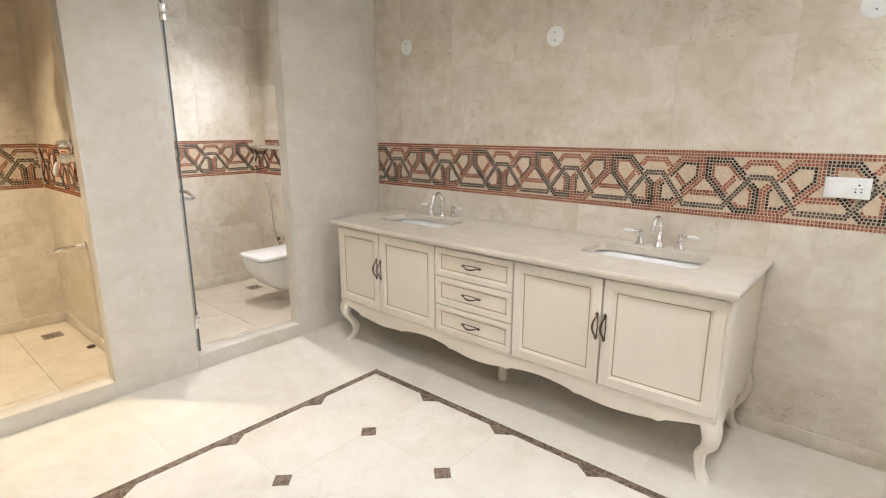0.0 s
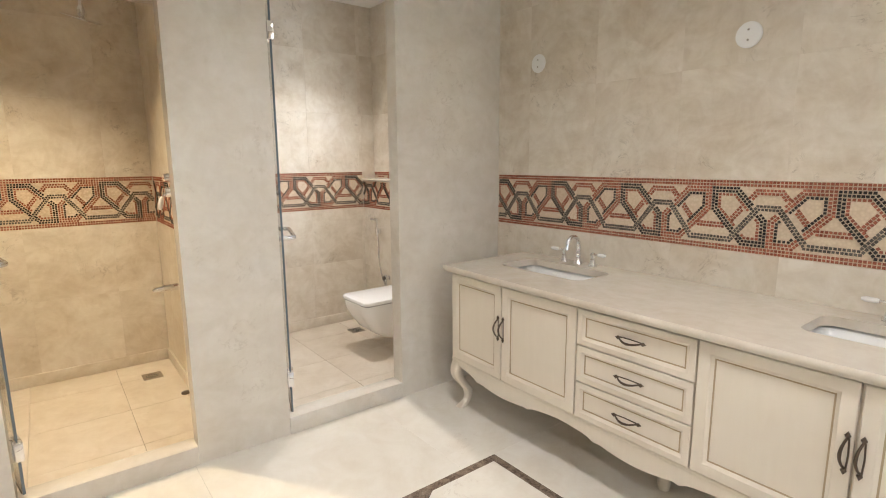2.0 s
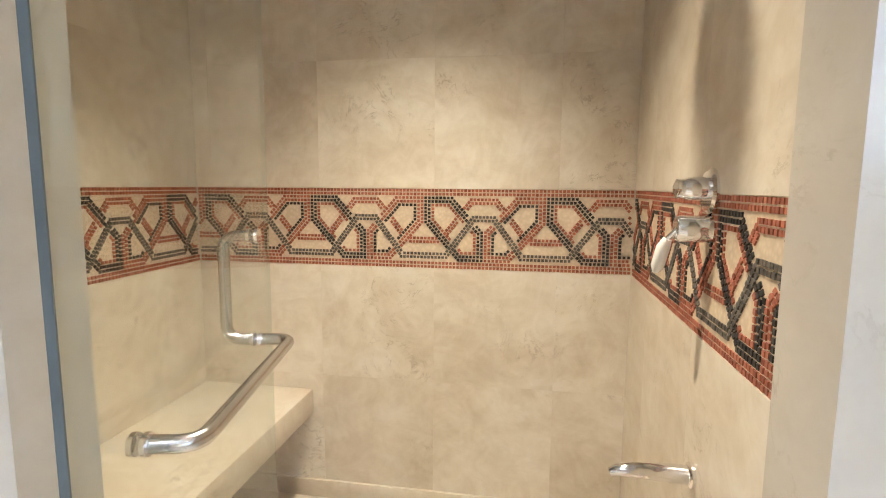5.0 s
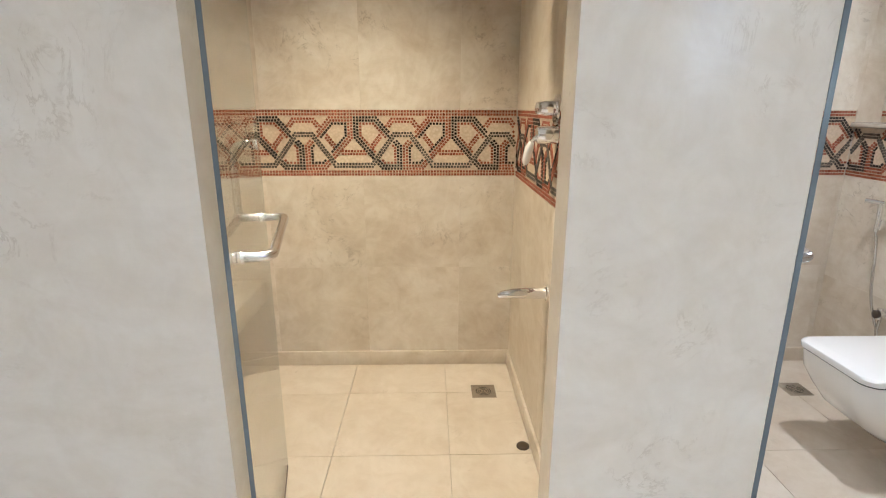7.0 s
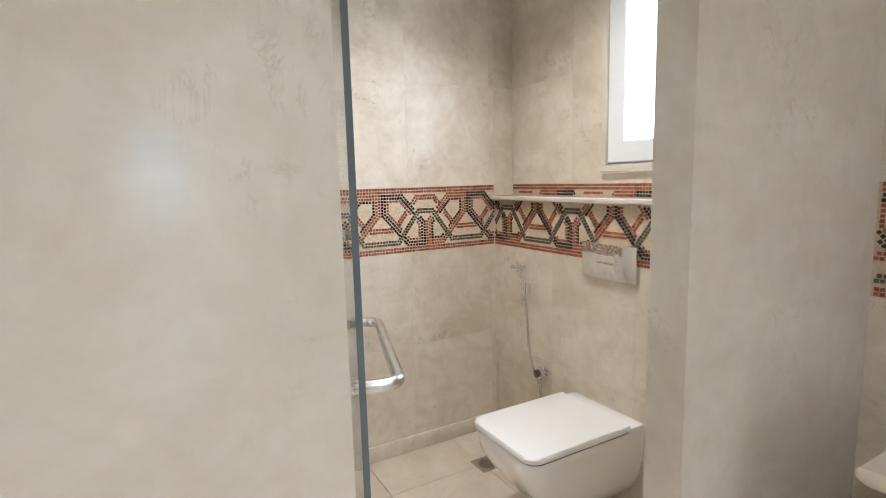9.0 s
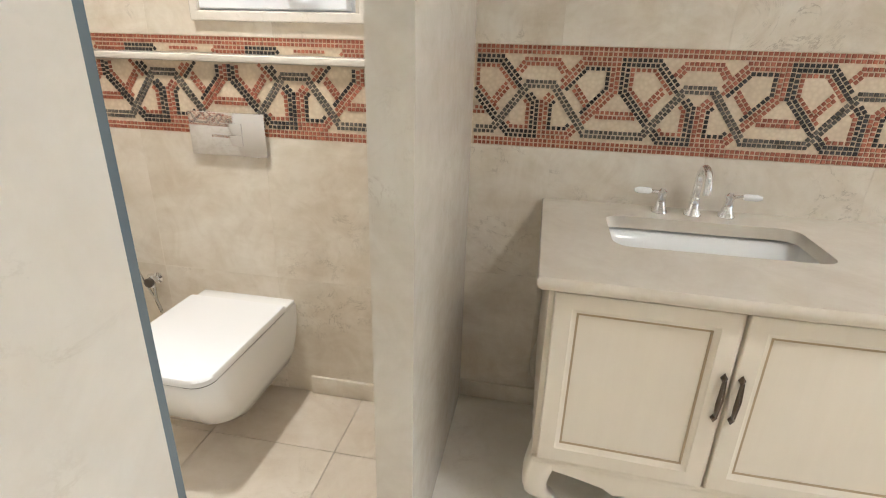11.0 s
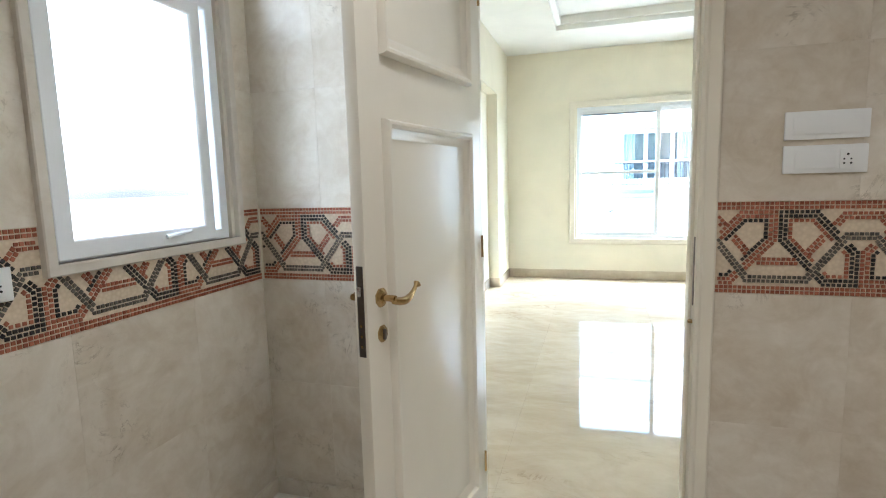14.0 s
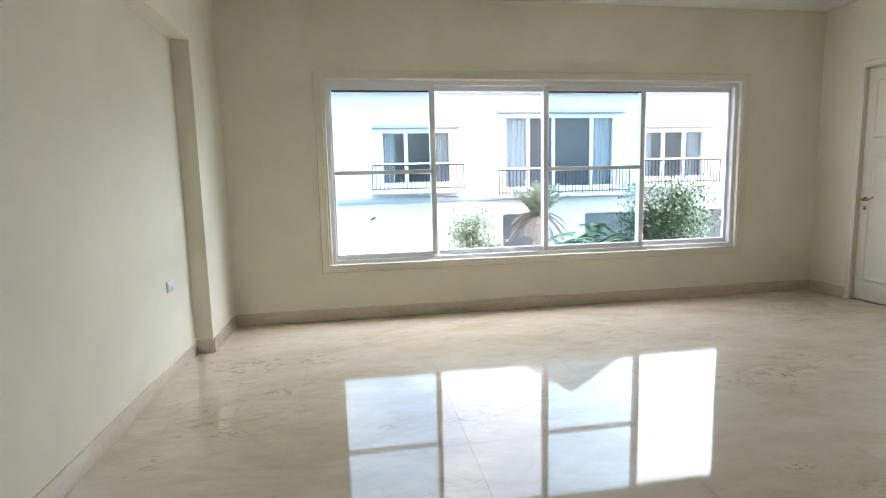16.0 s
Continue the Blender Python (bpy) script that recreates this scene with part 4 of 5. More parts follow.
def make_mixer():
    m = thing("shower_mixer", "chrome shower mixer with white porcelain lever on the tiled wall", "shower mixer", at=pose(-3.225, 0.93, 1.375))
    part("back_plate", lathe([(0.052, 0.0), (0.052, -0.006), (0.045, -0.012)], 28, (0, 0, 0.05), 'Y'), CHROME, m)
    part("diverter", lathe([(0.026, 0.0), (0.026, -0.05), (0.022, -0.058), (0.022, -0.075), (0.012, -0.08)], 20, (0, 0, 0.055), 'Y'), CHROME, m)
    part("valve", lathe([(0.034, 0.0), (0.03, -0.02), (0.03, -0.065), (0.026, -0.072)], 20, (0, 0, -0.035), 'Y'), CHROME, m)
    part("lever_stem", tube([(0, -0.066, -0.035), (-0.01, -0.085, -0.06)], 0.007, 10), CHROME, m)
    part("lever_grip", tube([(-0.01, -0.085, -0.06), (-0.016, -0.092, -0.08), (-0.026, -0.10, -0.125), (-0.03, -0.103, -0.14)], [0.010, 0.016, 0.0155, 0.008], 14), PORCELAIN, m, "white porcelain grip")
    s = thing("bath_spout", "chrome tapering wall spout low in the shower", "spout", at=pose(-3.22, 0.93, 0.752))
    part("flange", lathe([(0.03, 0.0), (0.03, -0.008), (0.024, -0.012)], 24, (0, 0, 0), 'Y'), CHROME, s)
    part("spout", tube([(0, -0.005, 0), (0, -0.06, 0.001), (0, -0.13, 0.001), (0, -0.175, -0.003), (0, -0.19, -0.010)], [0.022, 0.022, 0.018, 0.014, 0.010], 16), CHROME, s)
    h = thing("overhead_shower", "chrome overhead rain shower on a wall arm", "shower head", at=pose(-3.236, 0.93, 2.425))
    part("flange", lathe([(0.03, 0.0), (0.03, -0.008), (0.022, -0.012)], 24, (0, 0, 0), 'Y'), CHROME, h)
    part("arm", tube([(0, 0, 0), (0, -0.30, 0.0), (0, -0.36, -0.004), (0, -0.385, -0.02), (0, -0.39, -0.07)], 0.011, 12), CHROME, h)
    part("joint", lathe([(0.010, -0.13), (0.02, -0.115), (0.02, -0.09), (0.012, -0.07)], 16, (0, -0.39, 0)), CHROME, h)
    disc = lathe([(0.098, -0.012), (0.10, -0.008), (0.098, -0.004), (0.03, 0.002), (0.012, 0.005)], 36)
    disc.transform(Matrix.Translation((0, -0.39, -0.13)) @ Matrix.Rotation(radians(15), 4, 'Y') @ Matrix.Rotation(radians(-10), 4, 'X'))
    part("disc", disc, CHROME, h)


make_mixer()


def drain(x, y, z=0.0):
    d = thing("floor_drain", "square steel floor drain with round grate in marble floor", "drain", "floor drains", pose(x, y, z))
    part("frame", frame_flat(0.062, 0.012), STEEL, d)
    # thin black slab stands for the shaded depth below the grate
    part("well_shade", rbox((-0.051, -0.051, -0.004), (0.051, 0.051, 0.0004), 0), DARK, d)
    part("cover", frame_round(0.046, 0.0505), STEEL, d)
    for r in (0.010, 0.021, 0.032, 0.043):
        part("ring", lathe([(r - 0.003, 0.001), (r - 0.003, 0.0035), (r + 0.003, 0.0035), (r + 0.003, 0.001)], 28), STEEL, d)
    for ang in (45, 135):
        bar = rbox((-0.045, -0.003, 0.0008), (0.045, 0.003, 0.003), 0)
        bar.transform(Matrix.Rotation(radians(ang), 4, 'Z'))
        part("bar", bar, STEEL, d)


def frame_round(r, half):
    """A square cover with a round hole."""
    bm = bmesh.new()
    inner, outer = [], []
    for k in range(32):
        a = 2 * math.pi * k / 32
        c, q = math.cos(a), math.sin(a)
        f = half / max(abs(c), abs(q))
        inner.append(bm.verts.new((r * c, r * q, 0.0034)))
        outer.append(bm.verts.new((f * c, f * q, 0.0034)))
    for k in range(32):
        n = (k + 1) % 32
        bm.faces.new((inner[k], outer[k], outer[n], inner[n]))
    ext = bmesh.ops.extrude_face_region(bm, geom=bm.faces[:])
    bmesh.ops.translate(bm, verts=[v for v in ext["geom"] if isinstance(v, bmesh.types.BMVert)], vec=(0, 0, -0.002))
    bmesh.ops.recalc_face_normals(bm, faces=bm.faces[:])
    return bm


def frame_flat(r, w):
    loops = []
    for o, z in ((0, 0.0), (0, 0.004), (w, 0.004), (w, 0.0)):
        loops.append([(-r + o, -r + o, z), (r - o, -r + o, z), (r - o, r - o, z), (-r + o, r - o, z)])
    return loft(loops, False, False)


drain(-3.783, 0.757)
drain(-3.77, 2.40)
cap = thing("floor_plug", "dark bronze floor plug beside the shower skirting", "floor plug", at=pose(-3.327, 0.885, 0))
part("cap", lathe([(0.028, 0.0), (0.028, 0.006), (0.022, 0.012), (0.008, 0.014)], 20), BRONZE, cap)


# ---- toilet ----
def make_toilet():
    t = thing("wall_hung_toilet", "white porcelain wall hung toilet with closed square lid", "toilet", at=pose(-3.25, 2.70, 0.008))
    loops = []
    # (z, half width, front reach, back start, corner radius)
    for z, hw, reach, r in ((0.415, 0.20, 0.59, 0.085), (0.405, 0.203, 0.595, 0.085), (0.34, 0.202, 0.585, 0.085), (0.27, 0.192, 0.545, 0.085),
                            (0.19, 0.175, 0.49, 0.085), (0.125, 0.148, 0.405, 0.08), (0.09, 0.11, 0.30, 0.07), (0.078, 0.06, 0.17, 0.04)):
        loops.append([(x, y, z) for x, y in front_round(hw, reach, r)])
    part("bowl", loft(loops[::-1]), PORCELAIN, t)
    seat = []
    for z, g in ((0.419, -0.004), (0.422, 0.0), (0.440, 0.002), (0.447, -0.002), (0.450, -0.012)):
        seat.append([(x, y, z) for x, y in front_round(0.202 + g, 0.597 + g, 0.06, -0.09)])
    part("lid", loft(seat), SEAT, t, "flat white closing lid")
    # dark filler drawn as the shade in the slit below the lid
    part("seat_gap_shade", loft([[(x, y, z) for x, y in front_round(0.197, 0.59, 0.06, -0.09)] for z in (0.4135, 0.4195)]), DARK_SEAL_GAP, t)
    part("hinge_deck", rbox((-0.20, -0.088, 0.40), (0.20, -0.001, 0.432), 0.006), PORCELAIN, t)


def front_round(hw, reach, r, back=-0.001):
    """Plan of the bowl: square at the wall, round corners in front (towards -y)."""
    out = [(hw, back), (-hw, back)]
    for cx, cy, a0 in ((-hw + r, -reach + r, 180), (hw - r, -reach + r, 270)):
        for k in range(9):
            a = radians(a0 + 90 * k / 8)
            out.append((cx + r * math.cos(a), cy + r * math.sin(a)))
    return out


make_toilet()

f = thing("flush_plate", "polished chrome dual flush plate on the boxing, partly over the mosaic", "flush plate", at=pose(-3.248, 2.692, 1.09))
part("plate", rbox((-0.15, -0.010, -0.078), (0.15, 0.0, 0.078), 0.004), CHROME, f)
part("button", rbox((-0.06, -0.0135, -0.04), (0.06, -0.009, -0.002), 0.0015), CHROME, f)
part("button", rbox((-0.06, -0.0135, 0.002), (0.06, -0.009, 0.04), 0.0015), CHROME, f)

j = thing("bidet_sprayer", "chrome bidet spray with steel hose hanging beside the toilet", "bidet spray", at=pose(-3.79, 2.695, 0.99))
part("holder", rbox((-0.018, -0.03, -0.13), (0.018, 0.0, -0.08), 0.004), CHROME, j)
part("spray_handle", tube([(0, -0.035, -0.14), (0, -0.035, -0.04), (0, -0.04, -0.01), (0, -0.045, 0.0)], [0.010, 0.012, 0.011, 0.010], 12), CHROME, j)
part("spray_nozzle", tube([(0.01, -0.03, 0.0), (-0.05, -0.075, 0.006)], [0.011, 0.012], 12), CHROME, j)
hose = [(0.0, -0.035, -0.14)]
for k in range(1, 16):
    u = k / 15
    hose.append((0.13 * u ** 0.8 + 0.01 * math.sin(6 * u), -0.035 - 0.03 * math.sin(math.pi * u), -0.14 - 0.46 * u + 0.0 * u))
hose += [(0.15, -0.04, -0.66), (0.135, -0.04, -0.60), (0.13, -0.03, -0.53)]
part("hose", tube(hose, 0.0065, 10), STEEL, j, "flexible steel hose")
part("valve", join(lathe([(0.024, 0.0), (0.024, -0.006), (0.012, -0.01), (0.012, -0.045)], 18, (0.13, 0, -0.52), 'Y'), tube([(0.13, -0.04, -0.545), (0.13, -0.04, -0.49)], 0.012, 12)), CHROME, j)
part("valve_knob", lathe([(0.018, -0.045), (0.02, -0.05), (0.02, -0.062), (0.012, -0.066)], 12, (0.13, 0, -0.52), 'Y'), LOCK, j)

# recessed downlights
GLOW = bpy.data.materials.new("lamp_glow")
GLOW.use_nodes = True
GLOW.node_tree.nodes["Principled BSDF"].inputs["Emission Color"].default_value = (1, 0.85, 0.65, 1)
GLOW.node_tree.nodes["Principled BSDF"].inputs["Emission Strength"].default_value = 0.3
for lx, ly, lz, watts, lcol, cone in LAMPS:
    dl = thing("downlight", "small recessed round white downlight in the ceiling", "downlight", "bathroom downlights", pose(lx, ly, lz))
    part("trim_ring", lathe([(0.05, 0.0), (0.05, -0.004), (0.04, -0.007), (0.038, 0.0)], 24), WHITE_PLASTIC, dl)
    part("lamp_disc", lathe([(0.036, -0.001), (0.036, -0.003)], 20), GLOW, dl)


# ---- bedroom window ----
def make_bed_window():
    y0, y1, z0, z1 = BW
    w = tagged(new("window_3"), label="wide white sliding window with four sashes in the bedroom wall", category="window", kind="structure")
    w.matrix_world = Matrix(((0, -1, 0, BX1), (1, 0, 0, 0), (0, 0, 1, 0), (0, 0, 0, 1)))
    # local x = world y, local -y = outward (+x)

    def ring(a, b, c, d, wd, yin, yout, r=0.004):
        return frame_ring(a, b, c, d, wd, yin, yout, r)

    def flip(bm):
        bm.transform(Matrix.Diagonal((1, -1, 1, 1)))
        bmesh.ops.recalc_face_normals(bm, faces=bm.faces[:])
        return bm

    part("trim", flip(ring(y0 - 0.11, y1 + 0.11, z0 - 0.08, z1 + 0.09, 0.09, -0.028, 0.002, 0.008)), CASING_PAINT, w, "cream painted moulded surround")
    part("trim_bead", flip(ring(y0 - 0.03, y1 + 0.03, z0 - 0.03, z1 + 0.03, 0.035, -0.018, 0.02, 0.006)), CASING_PAINT, w)
    part("window_frame", flip(ring(y0, y1, z0, z1, 0.05, 0.03, 0.15, 0.003)), PVC, w)
    cuts = [1.565, 0.445, -0.878, -2.088, -3.27]
    for i, (b, a) in enumerate(zip(cuts, cuts[1:])):
        near = i in (0, 2)
        yy = 0.045 if near else 0.09
        s = part("sash", flip(ring(a - 0.03, b + 0.03, z0 + 0.045, z1 - 0.045, 0.062, yy, yy + 0.04, 0.004)), PVC, w)
        p = part("pane", flip(rbox((a + 0.03, yy + 0.017, z0 + 0.10), (b - 0.03, yy + 0.023, z1 - 0.10), 0)), PANE_TINT if near else PANE, s)
        p.visible_shadow = False
        if near:
            part("mid_rail", flip(rbox((a + 0.02, yy + 0.004, 1.60), (b - 0.02, yy + 0.036, 1.645), 0.004)), PVC, s)
            part("seal", flip(rbox((a + 0.03, yy + 0.01, z1 - 0.125), (b - 0.03, yy + 0.014, z1 - 0.106), 0)), DARK_SEAL_GAP, s)
    part("catch", flip(rbox((-3.30, 0.07, 1.55), (-3.28, 0.095, 1.70), 0.004)), PVC, w, "white sash catch")
    part("sill", flip(rbox((y0, 0.0, z0 - 0.02), (y1, 0.24, z0 + 0.002), 0.003)), CASING_PAINT, w)


make_bed_window()

plate_on('y', pose(3.62, BYN + 0.15, 0.71), 0.15, 0.085, "white plastic socket plate low on the recessed wall", [(-0.035, 0.06)], [0.035])
plate_on('y', pose(6.655, BYN + 0.15, 0.727), 0.15, 0.085, "white plastic socket plate low on the recessed wall", [(-0.035, 0.06)], [0.035])

# ---- outside ----
GROUND_Z = -3.3
WHITE_WALL = paint("white_render", (0.66, 0.66, 0.65), 0.7, 30, 0.1)
BAND_PAINT = paint("pale_grey_render", (0.36, 0.40, 0.45), 0.7, 30, 0.1)
RAILING = material("dark_railing_paint", (0.05, 0.05, 0.055), 0.4, 0.5)
# grey that stands for room shade and reflections behind the panes
ROOM_SHADE = paint("room_shade_grey", (0.36, 0.39, 0.42), 0.8)
CURTAIN = paint("grey_curtain", (0.68, 0.70, 0.72), 0.8)
ROOF = paint("roof_tile", (0.20, 0.19, 0.19), 0.7)
PAVING = paint("grey_paving", (0.17, 0.165, 0.155), 0.85)
BARK = paint("tree_bark", (0.20, 0.165, 0.125), 0.9)
PALM_BARK = paint("palm_bark", (0.36, 0.32, 0.27), 0.9)

solid("ground", rbox((-400, -400, GROUND_Z - 0.5), (400, 400, GROUND_Z), 0), PAVING, "grey paved yard between the houses", "ground", "structure")
FX = 18.0


def house():
    h = thing("neighbour_house", "white rendered neighbouring house with balcony windows and a pale string course", "house", at=pose(FX, -4, GROUND_Z))
    inv = h.matrix_world.inverted()

    def hp(nm, bm, mat, parent=h, lab=""):
        bm.transform(inv)
        return part(nm, bm, mat, parent, lab)

    W1 = (-1.63, 0.59, 1.42, 3.10)
    W2 = (-6.95, -3.20, 1.21, 3.53)
    W3 = (-10.12, -7.87, 1.43, 3.06)
    GD = (-4.4, -3.18, -3.25, 0.47)
    GD2 = (-12.2, -5.9, -3.25, 0.42)
    hp("wall", holed('x', FX, FX + 0.3, -18, 1.95, GROUND_Z, 4.15, [W1, W2, W3, GD, GD2]), WHITE_WALL)
    hp("wing", rbox((FX + 1.6, 1.95, GROUND_Z), (FX + 2.0, 9, 4.15), 0), WHITE_WALL)
    hp("wing_side", rbox((FX + 0.3, 1.70, GROUND_Z), (FX + 1.6, 1.95, 4.15), 0), WHITE_WALL)
    hp("string_course", rbox((FX - 0.10, -18, 0.92), (FX, 1.98, 1.08), 0.02), BAND_PAINT)
    hp("cornice", rbox((FX - 0.35, -18.2, 4.15), (FX + 2, 9, 4.3), 0.02), WHITE_WALL)
    hp("roof", loft([[(FX - 0.6, -18.5, 4.3), (FX + 9, -18.5, 4.3), (FX + 9, 9.3, 4.3), (FX - 0.6, 9.3, 4.3)], [(FX + 4, -14, 5.0), (FX + 5, -14, 5.0), (FX + 5, 5, 5.0), (FX + 4, 5, 5.0)]]), ROOF)
    hp("gable", loft([[(FX - 0.5, -7.0, 4.3), (FX - 0.5, -3.6, 4.3), (FX - 0.5, -5.3, 5.35)], [(FX + 4, -7.0, 4.4), (FX + 4, -3.6, 4.4), (FX + 4, -5.3, 5.35)]]), ROOF, h, "small tiled gable")
    # unseen flat wall added in place of the rooms, shade put into its grey
    hp("room_back", rbox((FX + 2.2, -18, GROUND_Z), (FX + 2.4, 1.9, 4.15), 0), ROOM_SHADE)
    for y0, y1, z0, z1, cuts in ((*W1, (0.36, 0.72)), (*W2, (0.22, 0.44, 0.78)), (*W3, (0.33, 0.66))):
        win = hp("window", frame_x(y0, y1, z0, z1, 0.11), PVC)
        for c in cuts:
            yc = y1 + (y0 - y1) * c
            hp("mullion", rbox((FX + 0.04, yc - 0.055, z0), (FX + 0.14, yc + 0.055, z1), 0.01), PVC, win)
        hp("transom", rbox((FX + 0.05, y0, z0 + 0.62), (FX + 0.12, y1, z0 + 0.70), 0.01), PVC, win)
        hp("pane", rbox((FX + 0.10, y0, z0), (FX + 0.11, y1, z1), 0), FAR_GLASS, win)
        for a, b in ((0.0, 0.22), (0.80, 1.0)):
            yb, ya = y1 + (y0 - y1) * a, y1 + (y0 - y1) * b
            hp("curtain", pleats(FX + 0.35, ya, yb, z0, z1), CURTAIN, win)
        hp("hood", rbox((FX - 0.22, y0 - 0.2, z1 + 0.02), (FX, y1 + 0.2, z1 + 0.11), 0.01), BAND_PAINT, win)
        rl = hp("balcony", rbox((FX - 0.42, y0 - 0.25, z0 - 0.22), (FX, y1 + 0.25, z0 - 0.14), 0.01), WHITE_WALL, win)
        top = z0 + 0.62
        bars = [rbox((FX - 0.42, y0 - 0.25, top - 0.03), (FX - 0.38, y1 + 0.25, top + 0.01), 0), rbox((FX - 0.42, y0 - 0.25, z0 - 0.08), (FX - 0.38, y1 + 0.25, z0 - 0.05), 0)]
        k = int((y1 - y0 + 0.5) / 0.11)
        for i in range(k + 1):
            yy = y0 - 0.25 + (y1 - y0 + 0.5) * i / k
            bars.append(rbox((FX - 0.408, yy - 0.008, z0 - 0.14), (FX - 0.392, yy + 0.008, top), 0))
        for ye in (y0 - 0.25, y1 + 0.23):
            bars.append(rbox((FX - 0.42, ye, top - 0.03), (FX, ye + 0.02, top), 0))
            bars.append(rbox((FX - 0.42, ye, z0 - 0.14), (FX - 0.39, ye + 0.02, top), 0))
        hp("railing", join(*bars), RAILING, win, "dark metal balcony railing")
    hp("dish_arm", tube([(FX, 0.9, 0.45), (FX - 0.25, 0.8, 0.52)], 0.03, 8), RAILING)
    hp("canopy", rbox((FX - 1.6, -0.6, -0.62), (FX - 0.02, 1.6, -0.52), 0.02), FAR_GLASS, h, "pale blue glass canopy")


def frame_x(y0, y1, z0, z1, w):
    loops = []
    for o, x in ((0, FX + 0.16), (0, FX + 0.02), (w, FX + 0.02), (w, FX + 0.16)):
        loops.append([(x, y0 + o, z0 + o), (x, y1 - o, z0 + o), (x, y1 - o, z1 - o), (x, y0 + o, z1 - o)])
    return loft(loops, False, False)


def pleats(x, y0, y1, z0, z1):
    bm = bmesh.new()
    rows = []
    n = 24
    for k in range(n + 1):
        y = y0 + (y1 - y0) * k / n
        xx = x + 0.05 * math.sin(k * 1.7)
        rows.append((bm.verts.new((xx, y, z0)), bm.verts.new((xx, y, z1))))
    for a, b in zip(rows, rows[1:]):
        bm.faces.new((a[0], b[0], b[1], a[1]))
    ext = bmesh.ops.extrude_face_region(bm, geom=bm.faces[:])
    bmesh.ops.translate(bm, verts=[v for v in ext["geom"] if isinstance(v, bmesh.types.BMVert)], vec=(0.01, 0, 0))
    return bm


FAR_GLASS = glass_material("far_window_glass", (0.84, 0.88, 0.90))
house()


def leaf_material(name, a, b):
    m = material(name, a, 0.5)
    n, l, p = nodes_of(m)
    geo = n.new("ShaderNodeNewGeometry")
    l.new(ramp(n, l, geo.outputs["Random Per Island"], [(0.0, a), (1.0, b)]), p.inputs["Base Color"])
    return m


LEAF = leaf_material("green_leaf", (0.03, 0.075, 0.03), (0.085, 0.16, 0.07))
LEAF_PALE = leaf_material("pale_leaf", (0.16, 0.23, 0.13), (0.34, 0.40, 0.26))
PALM_LEAF = leaf_material("palm_leaf", (0.18, 0.22, 0.15), (0.36, 0.39, 0.29))
DRY_LEAF = leaf_material("dry_palm_leaf", (0.30, 0.26, 0.22), (0.48, 0.43, 0.37))
FERN = leaf_material("fern_leaf", (0.045, 0.10, 0.04), (0.12, 0.21, 0.09))


def add_leaf(bm, p, d, length, width, bend=0.2):
    d = d.normalized()
    side = d.cross(Vector((0, 0, 1)))
    side = side.normalized() if side.length > 1e-3 else Vector((1, 0, 0))
    up = side.cross(d)
    a = bm.verts.new(p)
    b = bm.verts.new(p + d * length * 0.5 + side * width / 2 + up * bend * length * 0.2)
    c = bm.verts.new(p + d * length * 0.5 - side * width / 2 + up * bend * length * 0.2)
    e = bm.verts.new(p + d * length - up * bend * length * 0.3)
    bm.faces.new((a, b, e))
    bm.faces.new((a, e, c))


def shrub_tree(name, x, y, crown_z, radius, height, count, mat, label, leaf=0.22, taper=0.0):
    t = thing(name, label, "tree", at=pose(x, y, GROUND_Z))
    rnd = random.Random(int(x * 100 + y * 7))
    trunk = tube([(0, 0, 0), (0.05, 0.03, (crown_z - GROUND_Z) * 0.5), (0.0, 0.1, crown_z - GROUND_Z)], [0.13, 0.09, 0.04], 8)
    part("trunk", trunk, BARK, t)
    limbs = []
    bm = bmesh.new()
    for k in range(14):
        a = rnd.uniform(0, 2 * math.pi)
        r = radius * rnd.uniform(0.35, 0.95)
        cz = crown_z - GROUND_Z + height * rnd.uniform(-0.5, 0.5)
        r *= 1 - taper * (cz - crown_z + GROUND_Z + height / 2) / height
        tip = Vector((r * math.cos(a), r * math.sin(a), cz))
        limbs.append(tube([(0, 0, (crown_z - GROUND_Z) * 0.6), tip * 0.6 + Vector((0, 0, cz * 0.3)), tip], [0.05, 0.03, 0.012], 6))
        for i in range(count // 14):
            off = Vector((rnd.gauss(0, 1), rnd.gauss(0, 1), rnd.gauss(0, 0.8))) * radius * 0.30
            d = Vector((rnd.uniform(-1, 1), rnd.uniform(-1, 1), rnd.uniform(-0.6, 0.7)))
            add_leaf(bm, tip + off, d, leaf * rnd.uniform(0.6, 1.3), leaf * 0.42)
    part("limb", join(*limbs), BARK, t)
    part("crown", bm, mat, t)


